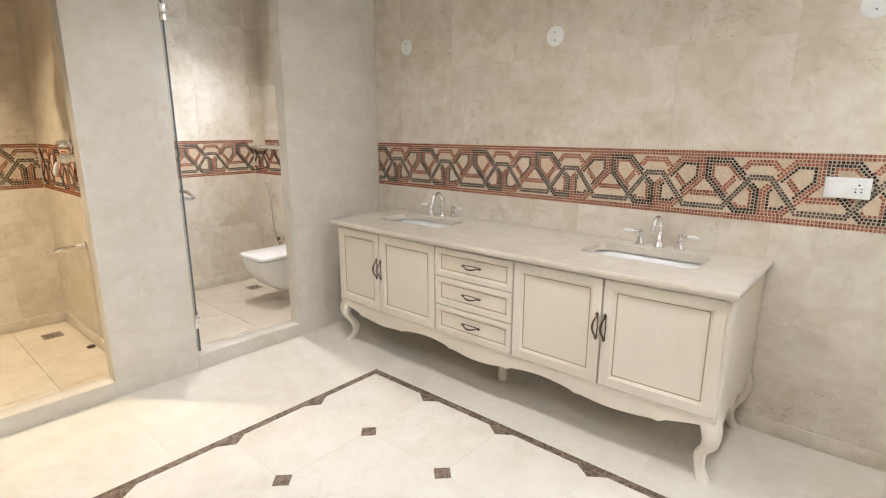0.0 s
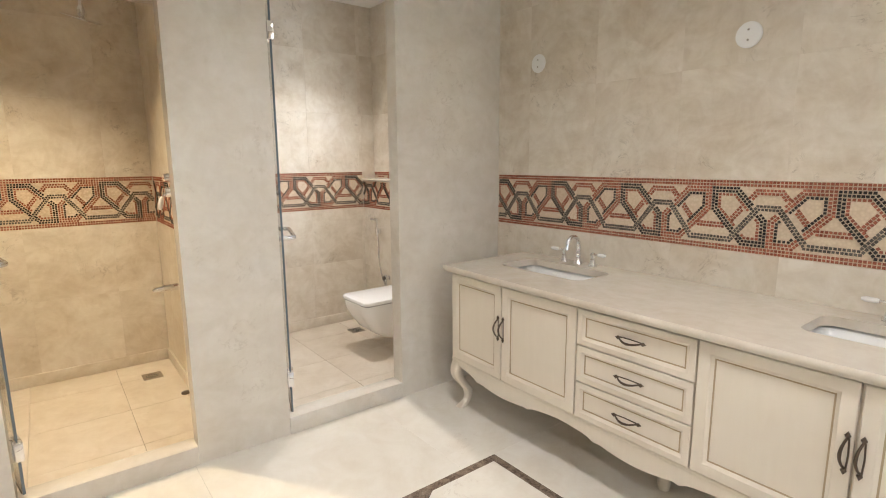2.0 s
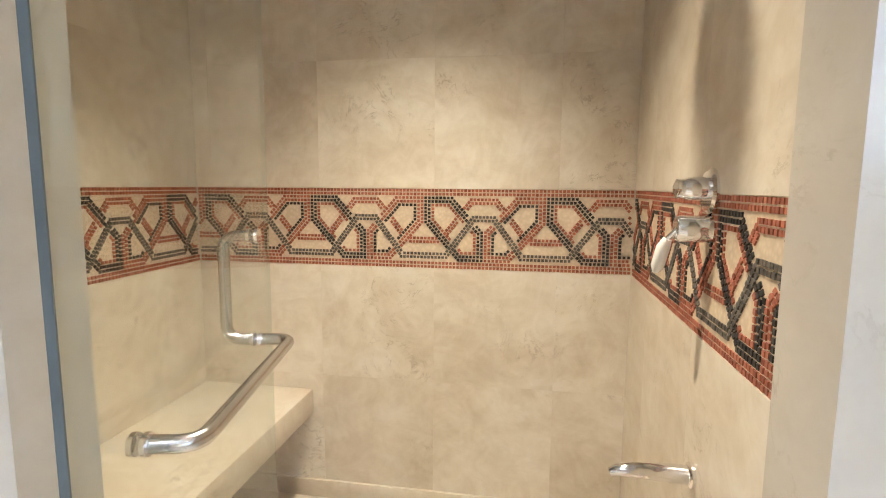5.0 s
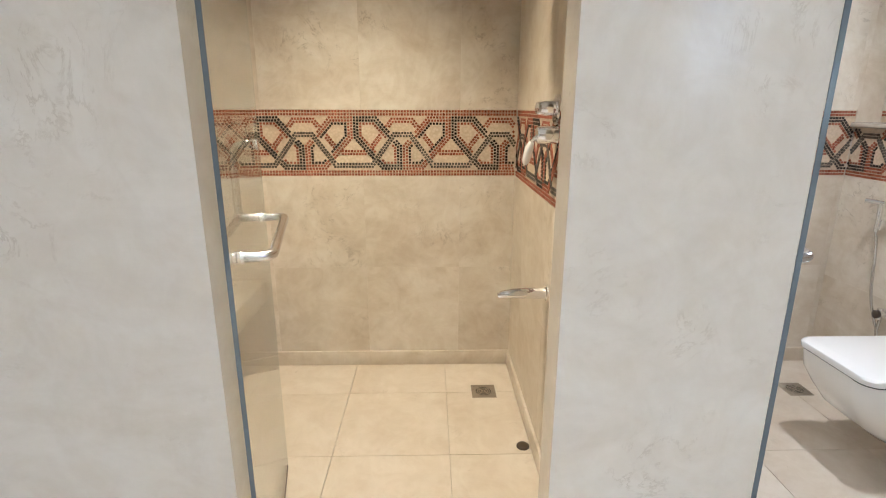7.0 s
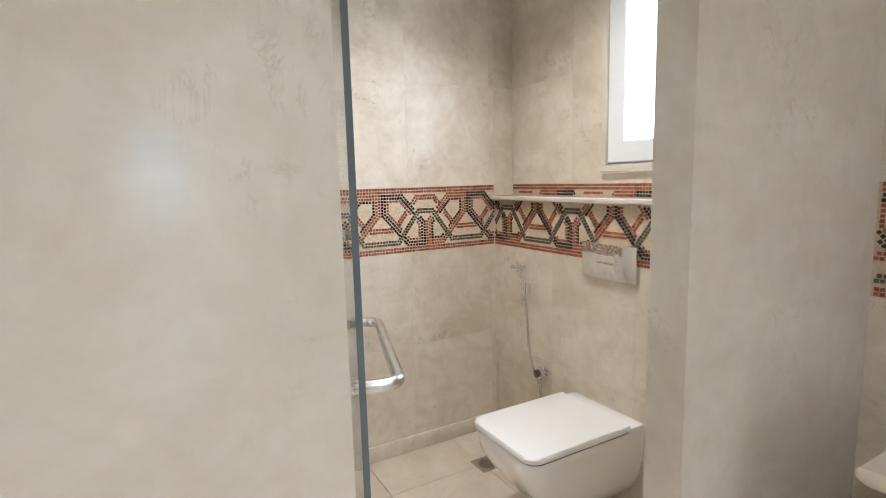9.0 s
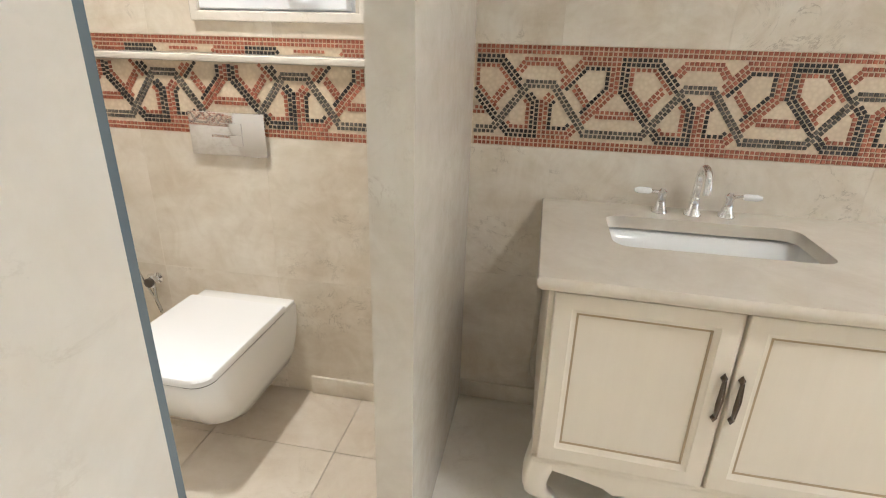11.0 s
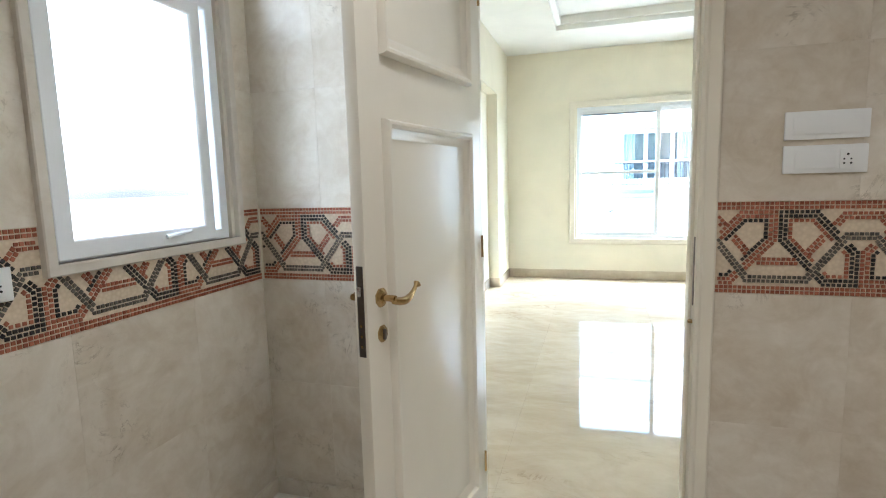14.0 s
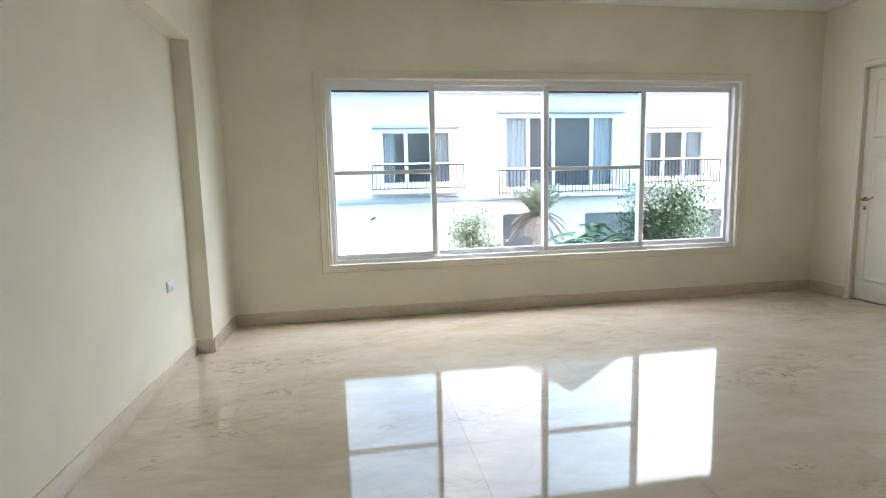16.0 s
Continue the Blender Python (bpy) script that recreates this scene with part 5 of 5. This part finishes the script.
def palm(x, y, top):
    t = thing("palm_tree", "grey green palm with upright fronds and dry hanging ones", "tree", at=pose(x, y, GROUND_Z))
    h = top - GROUND_Z
    bm = tube([(0, 0, 0), (0.05, 0.02, h * 0.5), (0.02, 0, h)], [0.16, 0.13, 0.15], 12)
    for k in range(26):
        z = h * (0.35 + 0.65 * k / 26)
        bm = join(bm, lathe([(0.125, 0), (0.155, 0.03), (0.135, 0.06)], 10, (0.035, 0.01, z)))
    part("trunk", bm, PALM_BARK, t, "pale ringed trunk")
    rnd = random.Random(5)
    for nm, mat, count, lifts, lens, droop, lab in (("crown", PALM_LEAF, 34, (0.75, 1.5), (0.85, 1.3), 0.28, "grey green upright fronds"), ("dry_fronds", DRY_LEAF, 22, (-0.35, 0.75), (0.65, 0.95), 0.55, "dry brownish hanging fronds")):
        bm = bmesh.new()
        for k in range(count):
            a = 2.4 * k + rnd.uniform(-0.3, 0.3)
            lift, L = rnd.uniform(*lifts), rnd.uniform(*lens)
            pts = [Vector((math.cos(a) * L * f * math.cos(lift), math.sin(a) * L * f * math.cos(lift), h + L * f * math.sin(lift) - droop * f * f)) for f in (i / 8 for i in range(9))]
            for i in range(1, 9):
                d = (pts[i] - pts[i - 1]).normalized()
                s = d.cross(Vector((0, 0, 1))).normalized()
                add_leaf(bm, pts[i - 1], d, (pts[i] - pts[i - 1]).length * 1.3, 0.018)
                for q in range(5):
                    p = pts[i - 1].lerp(pts[i], q / 5)
                    for sg in (-1, 1):
                        add_leaf(bm, p, s * sg + d * rnd.uniform(0.5, 1.1) - Vector((0, 0, rnd.uniform(0.1, 0.6))), rnd.uniform(0.2, 0.3) * (1 - 0.4 * i / 9), 0.022)
        part(nm, bm, mat, t, lab)


def fern_clump(x, y, base, count, spread, label):
    t = thing("garden_shrub", label, "shrub", "garden shrubs", pose(x, y, GROUND_Z))
    rnd = random.Random(int(abs(x * 31 + y * 17)))
    h = base - GROUND_Z
    part("stem", tube([(0, 0, 0), (0.02, 0, h * 0.6), (0, 0, h)], [0.10, 0.07, 0.05], 8), BARK, t)
    bm = bmesh.new()
    for k in range(count):
        a = rnd.uniform(0, 2 * math.pi)
        lift = rnd.uniform(-0.2, 1.2)
        L = spread * rnd.uniform(0.6, 1.1)
        o = Vector((rnd.uniform(-0.4, 0.4), rnd.uniform(-0.4, 0.4), h + rnd.uniform(-0.6, 0.3)))
        prev = o
        for i in range(1, 8):
            f = i / 7
            p = o + Vector((math.cos(a) * L * f, math.sin(a) * L * f, L * f * lift * 0.6 - 0.5 * L * f * f))
            d = (p - prev).normalized()
            s = d.cross(Vector((0, 0, 1))).normalized()
            for sg in (-1, 1):
                for q in range(2):
                    add_leaf(bm, prev.lerp(p, q / 2), s * sg + d * 0.5, 0.34 * (1.1 - 0.6 * f), 0.09)
            prev = p
    part("fronds", bm, FERN, t)


palm(15.2, -3.35, 0.6)
shrub_tree("garden_tree", 14.6, -6.5, 0.55, 0.95, 1.15, 6500, LEAF, "dense dark green garden tree by the opposite house", 0.13)
shrub_tree("young_tree", 16.0, -1.75, -0.15, 0.85, 1.6, 3600, LEAF_PALE, "pale green young tree in front of the white house", 0.13, 0.75)
for fx, fy, fz in ((15.6, -4.6, -0.25), (15.2, -5.3, -0.35), (14.6, -5.6, -0.1), (15.9, -5.0, 0.0)):
    fern_clump(fx, fy, fz, 16, 1.0, "leafy green fern like shrub below the balcony")

# ---- wall tiles ----
TILE_MESH = {}


def tile_piece(parent, axis, face, sign, u0, u1, z0, z1, name="tile", mat=None, depth=T):
    g = 0.00015
    w, h = u1 - u0 - 2 * g, z1 - z0 - 2 * g
    if w < 0.01 or h < 0.01:
        return
    mat = mat or MARBLE
    key = (axis, sign, round(w, 4), round(h, 4), mat.name, depth)
    if key not in TILE_MESH:
        e = 0.0004
        loops = [[(-w / 2, 0, -h / 2), (w / 2, 0, -h / 2), (w / 2, 0, h / 2), (-w / 2, 0, h / 2)],
                 [(-w / 2, depth - e, -h / 2), (w / 2, depth - e, -h / 2), (w / 2, depth - e, h / 2), (-w / 2, depth - e, h / 2)],
                 [(-w / 2 + e, depth, -h / 2 + e), (w / 2 - e, depth, -h / 2 + e), (w / 2 - e, depth, h / 2 - e), (-w / 2 + e, depth, h / 2 - e)]]
        bm = loft(loops, True, True)
        if axis == 'y':
            m = Matrix.Diagonal((1, sign, 1, 1))
        elif axis == 'x':
            m = Matrix(((0, sign, 0, 0), (1, 0, 0, 0), (0, 0, 1, 0), (0, 0, 0, 1)))
        else:
            m = Matrix(((1, 0, 0, 0), (0, 0, 1, 0), (0, 1, 0, 0), (0, 0, 0, 1)))
        bm.transform(m)
        bmesh.ops.recalc_face_normals(bm, faces=bm.faces[:])
        TILE_MESH[key] = mesh_of(name, bm, mat, False)
    o = new(name, TILE_MESH[key])
    c, zc = (u0 + u1) / 2, (z0 + z1) / 2
    o.location = {'y': (c, face, zc), 'x': (face, c, zc), 'z': (c, zc, face)}[axis]
    o.parent = parent


def cut(u0, u1, z0, z1, holes):
    """The rectangle less the holes, as rectangles."""
    out = [(u0, u1, z0, z1)]
    for a, b, c, d in holes:
        nxt = []
        for p, q, r, s in out:
            if b <= p or a >= q or d <= r or c >= s:
                nxt.append((p, q, r, s))
                continue
            if p < a:
                nxt.append((p, a, r, s))
            if b < q:
                nxt.append((b, q, r, s))
            m0, m1 = max(p, a), min(q, b)
            if r < c:
                nxt.append((m0, m1, r, c))
            if d < s:
                nxt.append((m0, m1, d, s))
        out = nxt
    return out


def tile_wall(parent, axis, face, sign, u0, u1, phase, holes=(), rows=None, pitch=0.505):
    rows = rows or [(0.0, 0.585), (0.585, BAND0), (BAND1, 1.945), (1.945, 2.47), (2.47, CEIL)]
    k = math.floor((u0 - phase) / pitch)
    us = [u0]
    while phase + pitch * (k + 1) < u1 - 0.02:
        k += 1
        if phase + pitch * k > u0 + 0.02:
            us.append(phase + pitch * k)
    us.append(u1)
    for a, b in zip(us, us[1:]):
        for z0, z1 in rows:
            for r in cut(a, b, z0, z1, holes):
                tile_piece(parent, axis, face, sign, *r)


NHOLES = [(0.905 - 0.025, 1.70 + 0.05, 1.30 - 0.02, 2.68 + 0.05)]
tile_wall(wall_north, 'y', YN + T, -1, XW, XE, 0.43, NHOLES)
tile_wall(wall_east, 'x', XE + T, -1, DOOR_Y1 + 0.062, YN, 2.5)
tile_wall(wall_east, 'x', XE + T, -1, YS, DOOR_Y0 - 0.062, 0.45)
tile_wall(wall_east, 'x', XE + T, -1, DOOR_Y0 - 0.062, DOOR_Y1 + 0.062, 1.4, (), [(DOOR_H + 0.062, CEIL)])
tile_wall(wall_west, 'x', XB - T, 1, -0.95, 0.93, 0.135)
tile_wall(wall_west, 'x', XB - T, 1, 1.06, 2.70, 2.165)
tile_wall(wall_west, 'x', XB - T, 1, 2.70, YN, 2.165, (), [(1.36, 1.945), (1.945, 2.47), (2.47, CEIL)])
tile_wall(wall_divider, 'y', 0.93 + T, -1, XB, XW - 0.1, -3.30)
tile_wall(wall_shower, 'y', -0.95 - T, 1, XB, XW - 0.1, -3.30)
tile_wall(wall_boxing, 'y', 2.70 + T, -1, XB, XW - 0.1, -3.62, (), [(0.0, 0.53), (0.53, BAND0)])
tile_wall(wall_north, 'y', YN + T, -1, XB, XW - 0.1, -3.62, [(-3.39 - 0.025, -2.80 + 0.05, 1.50 - 0.02, 2.35 + 0.05)], [(1.42, 1.945), (1.945, 2.47), (2.47, CEIL)])

# ---- floor pieces ----
P = 0.507
FX0, FY1 = -1.518, 1.996          # outer corner of the dark border
BWD = 0.045
N_T = 5
CUT = 0.052


def flat_piece(name, pts, mat, parent, z=-0.012, top=0.0):
    cx = sum(p[0] for p in pts) / len(pts)
    cy = sum(p[1] for p in pts) / len(pts)
    loops = []
    for s, h in ((0.0003, 0.0), (0.0003, top - z - 0.0004), (0.0008, top - z)):
        lp = []
        for x, y in pts:
            dx, dy = x - cx, y - cy
            ln = math.hypot(dx, dy)
            lp.append((dx * (1 - s / ln * 1.3), dy * (1 - s / ln * 1.3), h))
        loops.append(lp)
    key = ("flat", name, mat.name, tuple((round(x - cx, 3), round(y - cy, 3)) for x, y in pts), round(top - z, 4))
    if key not in TILE_MESH:
        TILE_MESH[key] = mesh_of(name, loft(loops), mat, False)
    o = new(name, TILE_MESH[key])
    o.location = (cx, cy, z)
    o.parent = parent


NODE = lambda i, k: (FX0 + P * i, FY1 - P * k)
for i in range(N_T):
    for k in range(N_T):
        x0, y1 = NODE(i, k)
        x1, y0 = x0 + P, y1 - P
        a = x0 + (BWD if i == 0 else 0)
        b = x1 - (BWD if i == N_T - 1 else 0)
        c = y0 + (BWD if k == N_T - 1 else 0)
        d = y1 - (BWD if k == 0 else 0)

        def corner(px, py, sx, sy, onx, ony):
            if onx and ony:
                return [(px, py)]
            return [(px + sx * (CUT if not ony else CUT + 0.02), py), (px, py + sy * (CUT if not onx else CUT + 0.02))] if sx * sy < 0 else [(px, py + sy * (CUT if not onx else CUT + 0.02)), (px + sx * (CUT if not ony else CUT + 0.02), py)]
        pts = []
        pts += corner(a, c, 1, 1, i == 0, k == N_T - 1)
        pts += corner(b, c, -1, 1, i == N_T - 1, k == N_T - 1)
        pts += corner(b, d, -1, -1, i == N_T - 1, k == 0)
        pts += corner(a, d, 1, -1, i == 0, k == 0)
        flat_piece("floor_tile", pts, FLOOR_M, floor)
for i in range(1, N_T):
    for k in range(1, N_T):
        x, y = NODE(i, k)
        flat_piece("inlay_dot", [(x - CUT, y), (x, y - CUT), (x + CUT, y), (x, y + CUT)], EMPERADOR, floor)
    for y, s in ((FY1 - BWD, -1), (FY1 - N_T * P + BWD, 1)):
        x = FX0 + P * i
        q = CUT + 0.02
        tri = [(x - q, y), (x, y + s * CUT), (x + q, y)] if s < 0 else [(x - q, y), (x + q, y), (x, y + s * CUT)]
        flat_piece("inlay_triangle", tri, EMPERADOR, floor)
        yy = FY1 - P * i
        xx = FX0 + BWD if s < 0 else FX0 + N_T * P - BWD
        tri = [(xx, yy - q), (xx - s * CUT, yy), (xx, yy + q)] if s < 0 else [(xx, yy - q), (xx, yy + q), (xx - s * CUT, yy)]
        flat_piece("inlay_triangle", tri, EMPERADOR, floor)
GX0, GX1, GY0, GY1 = FX0, FX0 + N_T * P, FY1 - N_T * P, FY1
for k in range(N_T):
    flat_piece("inlay_strip", [(GX0 + P * k, GY1 - BWD), (GX0 + P * (k + 1), GY1 - BWD), (GX0 + P * (k + 1), GY1), (GX0 + P * k, GY1)], EMPERADOR, floor)
    flat_piece("inlay_strip", [(GX0 + P * k, GY0), (GX0 + P * (k + 1), GY0), (GX0 + P * (k + 1), GY0 + BWD), (GX0 + P * k, GY0 + BWD)], EMPERADOR, floor)
    ya, yb = GY1 - P * k, GY1 - P * (k + 1)
    ya -= BWD if k == 0 else 0
    yb += BWD if k == N_T - 1 else 0
    flat_piece("inlay_strip", [(GX0, yb), (GX0 + BWD, yb), (GX0 + BWD, ya), (GX0, ya)], EMPERADOR, floor)
    flat_piece("inlay_strip", [(GX1 - BWD, yb), (GX1, yb), (GX1, ya), (GX1 - BWD, ya)], EMPERADOR, floor)


def slabs(parent, name, x0, x1, y0, y1, nx, ny, mat, stagger=0.0, z=0.0):
    for i in range(nx):
        for k in range(ny):
            a, b = x0 + (x1 - x0) * i / nx, x0 + (x1 - x0) * (i + 1) / nx
            c, d = y0 + (y1 - y0) * k / ny, y0 + (y1 - y0) * (k + 1) / ny
            flat_piece(name, [(a, c), (b, c), (b, d), (a, d)], mat, parent, -0.012 + z, z)


slabs(floor, "floor_slab", XW, GX0, YS, YN, 1, 4, FLOOR_M)
slabs(floor, "floor_slab", GX1, XE, YS, YN, 1, 4, FLOOR_M)
slabs(floor, "floor_slab", GX0, GX1, GY1, YN, 3, 1, FLOOR_M)
slabs(floor, "floor_slab", GX0, GX1, YS, GY0, 3, 1, FLOOR_M)
# wet floors on their own grid
for ys in ([-0.95, -0.443, 0.061, 0.562, 0.93], [1.06, 1.36, 1.87, 2.38, 2.70]):
    xs = [XB, -3.78, -3.278, -2.775, XW - 0.11]
    for a, b in zip(xs, xs[1:]):
        for c, d in zip(ys, ys[1:]):
            flat_piece("floor_tile", [(a + 0.0008, c + 0.0008), (b - 0.0008, c + 0.0008), (b - 0.0008, d - 0.0008), (a + 0.0008, d - 0.0008)], WET_M, floor)
slabs(bed_floor, "floor_slab", BX0 + 0.02, BX1, BYS, BYN + 0.15, 8, 7, BED_FLOOR)

# ---- mosaic bands ----
ROWS_N = 22
COLS_N = 33
TP = (BAND1 - BAND0) / ROWS_N    # pitch of the tesserae


def seg_dist(p, a, b):
    ax, ay = a
    bx, by = b
    vx, vy = bx - ax, by - ay
    t = max(0.0, min(1.0, ((p[0] - ax) * vx + (p[1] - ay) * vy) / (vx * vx + vy * vy)))
    return math.hypot(p[0] - ax - t * vx, p[1] - ay - t * vy)


def inset_loop(pts, d):
    """A closed clockwise loop moved inwards by d."""
    out = []
    n = len(pts)
    cx = sum(p[0] for p in pts) / n
    cy = sum(p[1] for p in pts) / n
    lines = []
    for i in range(n):
        a, b = pts[i], pts[(i + 1) % n]
        ux, uy = b[0] - a[0], b[1] - a[1]
        ln = math.hypot(ux, uy)
        nx, ny = -uy / ln, ux / ln
        if (cx - a[0]) * nx + (cy - a[1]) * ny < 0:
            nx, ny = -nx, -ny
        lines.append((a[0] + nx * d, a[1] + ny * d, ux / ln, uy / ln))
    for i in range(n):
        x1, y1, u1, v1 = lines[i - 1]
        x2, y2, u2, v2 = lines[i]
        den = u1 * v2 - v1 * u2
        t = ((x2 - x1) * v2 - (y2 - y1) * u2) / den
        out.append((x1 + t * u1, y1 + t * v1))
    return out


def mosaic_cell():
    """Tesserae of one repeat: (u, v, angle, colour) in units of the pitch, v down from the top."""
    C = COLS_N
    dark = [(0.5, 2.5), (7.8, 2.5), (16.0, 11.8), (16.0, 19.5), (9.6, 19.5), (0.5, 9.2)]
    red = [(C - x, y) for x, y in dark][::-1]
    paths = []   # (points, closed, colour, rank)
    for loop, cols in ((dark, "kkr"), (red, "rrk")):
        for k, c in enumerate(cols):
            paths.append((inset_loop(loop, k * 1.0), True, c, 3 if c == "k" and cols[0] == "k" else 2))
    for d in (0.0, 1.0):
        paths.append(([(-6.5, 18.9 - d), (6.3 - d * 0.4, 18.9 - d), (14.0 + d * 0.4 - d * 0.8, 8.6 - d), (19.0 + d * 0.4, 8.6 - d), (26.7 + d * 0.4, 18.9 - d), (39.5, 18.9 - d)], False, "g", 4 if d < 2 else 4))
        paths.append(([(-4.7, 14.6 - d), (4.9 - d * 0.4, 14.6 - d), (13.4 - d * 0.4, 3.9 - d), (19.6 + d * 0.4, 3.9 - d), (28.1 + d * 0.4, 14.6 - d), (37.7, 14.6 - d)], False, "r", 1))
    segs = {}
    for n, (pts, closed, c, rank) in enumerate(paths):
        run = pts + [pts[0]] if closed else pts
        segs[n] = list(zip(run, run[1:]))
    placed = []

    def clear(u, v):
        for q in placed:
            for sh in (-C, 0, C):
                if (q[0] - u + sh) ** 2 + (q[1] - v) ** 2 < 0.42:
                    return False
        return True

    for r0 in (0.5, 1.5, ROWS_N - 0.5, ROWS_N - 1.5):
        for k in range(C):
            placed.append((k + 0.5, r0, 0.0, "r"))
    for n in sorted(segs, key=lambda i: -paths[i][3]):
        run = []
        for a, b in segs[n]:
            ln = math.hypot(b[0] - a[0], b[1] - a[1])
            m = max(1, round(ln))
            ang = math.atan2(b[1] - a[1], b[0] - a[0])
            square = abs(a[0] - b[0]) < 0.01 or abs(a[1] - b[1]) < 0.01
            for k in range(m + 1):
                f = k / m
                run.append((0 if square else 1, a[0] + (b[0] - a[0]) * f, a[1] + (b[1] - a[1]) * f, ang))
        for _, u, v, ang in sorted(run, key=lambda r: r[0]):
            u %= C
            if clear(u, v):
                placed.append((u, v, ang, paths[n][2]))
    return placed


CELL = mosaic_cell()
COLOURS = {"r": 0, "k": 1, "g": 2}
MATS = {"r": T_RED, "k": T_BLACK, "g": T_GREY}
rnd_m = random.Random(3)


def tessera_corners(u, v, ang, half):
    c, s = math.cos(ang), math.sin(ang)
    return [(u + half * (c * a - s * b), v + half * (s * a + c * b)) for a, b in ((-1, -1), (1, -1), (1, 1), (-1, 1))]


def mosaic(parent, axis, face, sign, right, u0, u1, phase, holes=(), apart=None):
    """A band on a wall: the repeat starts at phase and runs towards increasing right * u."""
    d_field, d_tes = 0.002, 0.0055
    for r in cut(min(u0, u1), max(u0, u1), BAND0, BAND1, holes):
        a, b, c, d = r
        bm = bmesh.new()
        lo, hi = face, face + sign * d_field
        if axis == 'y':
            quad_box(bm, (a, min(lo, hi), c), (b, max(lo, hi), d))
        else:
            quad_box(bm, (min(lo, hi), a, c), (max(lo, hi), b, d))
        part("mosaic_field", bm, FIELD, parent, "cream mosaic ground")
    verts, faces, mats = [], [], []
    period = COLS_N * (0.503 / COLS_N)
    su = 0.503 / COLS_N
    k0 = math.floor((min((u0 - phase) * right, (u1 - phase) * right)) / period)
    k1 = math.ceil((max((u0 - phase) * right, (u1 - phase) * right)) / period)
    lo_u, hi_u = min(u0, u1), max(u0, u1)
    singles = 0
    for k in range(k0, k1 + 1):
        for cu, cv, ang, col in CELL:
            u = phase + right * (k * period + cu * su)
            z = BAND1 - cv * TP
            if not (lo_u + 0.005 < u < hi_u - 0.005) or any(a - 0.004 < u < b + 0.004 and c - 0.004 < z < d + 0.004 for a, b, c, d in holes):
                continue
            jit = rnd_m.uniform(-0.05, 0.05)
            q = tessera_corners(0, 0, ang + jit, 0.385 + rnd_m.uniform(-0.03, 0.02))
            quad = [(u + right * a * su, z - b * TP) for a, b in q]
            h = sign * (d_tes + rnd_m.uniform(-0.0007, 0.0007))
            if apart and apart[0] < u < apart[1] and singles < 300:
                singles += 1
                bm = bmesh.new()
                loops = []
                for s, hh in ((1, 0.0), (1, h - sign * 0.0012), (0.88, h)):
                    loops.append([((0, (p - u) * s, (w - z) * s) if axis == 'x' else ((p - u) * s, 0, (w - z) * s)) for p, w in quad])
                    loops[-1] = [((x + hh, y, w) if axis == 'x' else (x, y + hh, w)) for x, y, w in loops[-1]]
                o = new("tessera", mesh_of("tessera", loft(loops), MATS[col], False))
                o.location = (face, u, z) if axis == 'x' else (u, face, z)
                o.parent = parent
                continue
            base = len(verts)
            for s, hh in ((1, 0.0), (0.92, h)):
                for p, w in quad:
                    pu, pz = u + (p - u) * s, z + (w - z) * s
                    verts.append((face + hh, pu, pz) if axis == 'x' else (pu, face + hh, pz))
            for f in ((4, 5, 6, 7), (0, 1, 5, 4), (1, 2, 6, 5), (2, 3, 7, 6), (3, 0, 4, 7)):
                faces.append([base + i for i in f])
                mats.append(COLOURS[col])
    me = bpy.data.meshes.new("mosaic_tesserae")
    me.from_pydata(verts, [], faces)
    for m in (T_RED, T_BLACK, T_GREY):
        me.materials.append(m)
    me.polygons.foreach_set("material_index", mats)
    bm = bmesh.new()
    bm.from_mesh(me)
    bmesh.ops.recalc_face_normals(bm, faces=bm.faces[:])
    bm.to_mesh(me)
    bm.free()
    o = new("mosaic_tesserae", me)
    o.parent = parent
    tagged(o, label="terracotta, black and grey interlaced mosaic", kind="stuff")


mosaic(wall_north, 'y', YN + T, -1, 1, XW, XE, -1.90, [(0.877, 1.755, 1.27, 2.8)])
mosaic(wall_east, 'x', XE + T, -1, -1, DOOR_Y1 + 0.066, YN - T, 2.61)
mosaic(wall_east, 'x', XE + T, -1, -1, YS, DOOR_Y0 - 0.066, 0.685, (), (0.62, 0.885))
mosaic(wall_west, 'x', XB - T, 1, 1, -0.95, 0.93, 0.09)
mosaic(wall_west, 'x', XB - T, 1, 1, 1.06, 2.70, 2.01)
mosaic(wall_divider, 'y', 0.93 + T, -1, 1, XB, XW - 0.1, -4.18)
mosaic(wall_shower, 'y', -0.95 - T, 1, -1, XB, XW - 0.1, -3.9)
mosaic(wall_boxing, 'y', 2.70 + T, -1, 1, XB, XW - 0.1, -3.735, [(-6, 0, 1.334, 1.5)])
mosaic(wall_north, 'y', YN + T, -1, 1, XB, XW - 0.1, -3.735, [(-6, 0, 1.0, 1.362)])
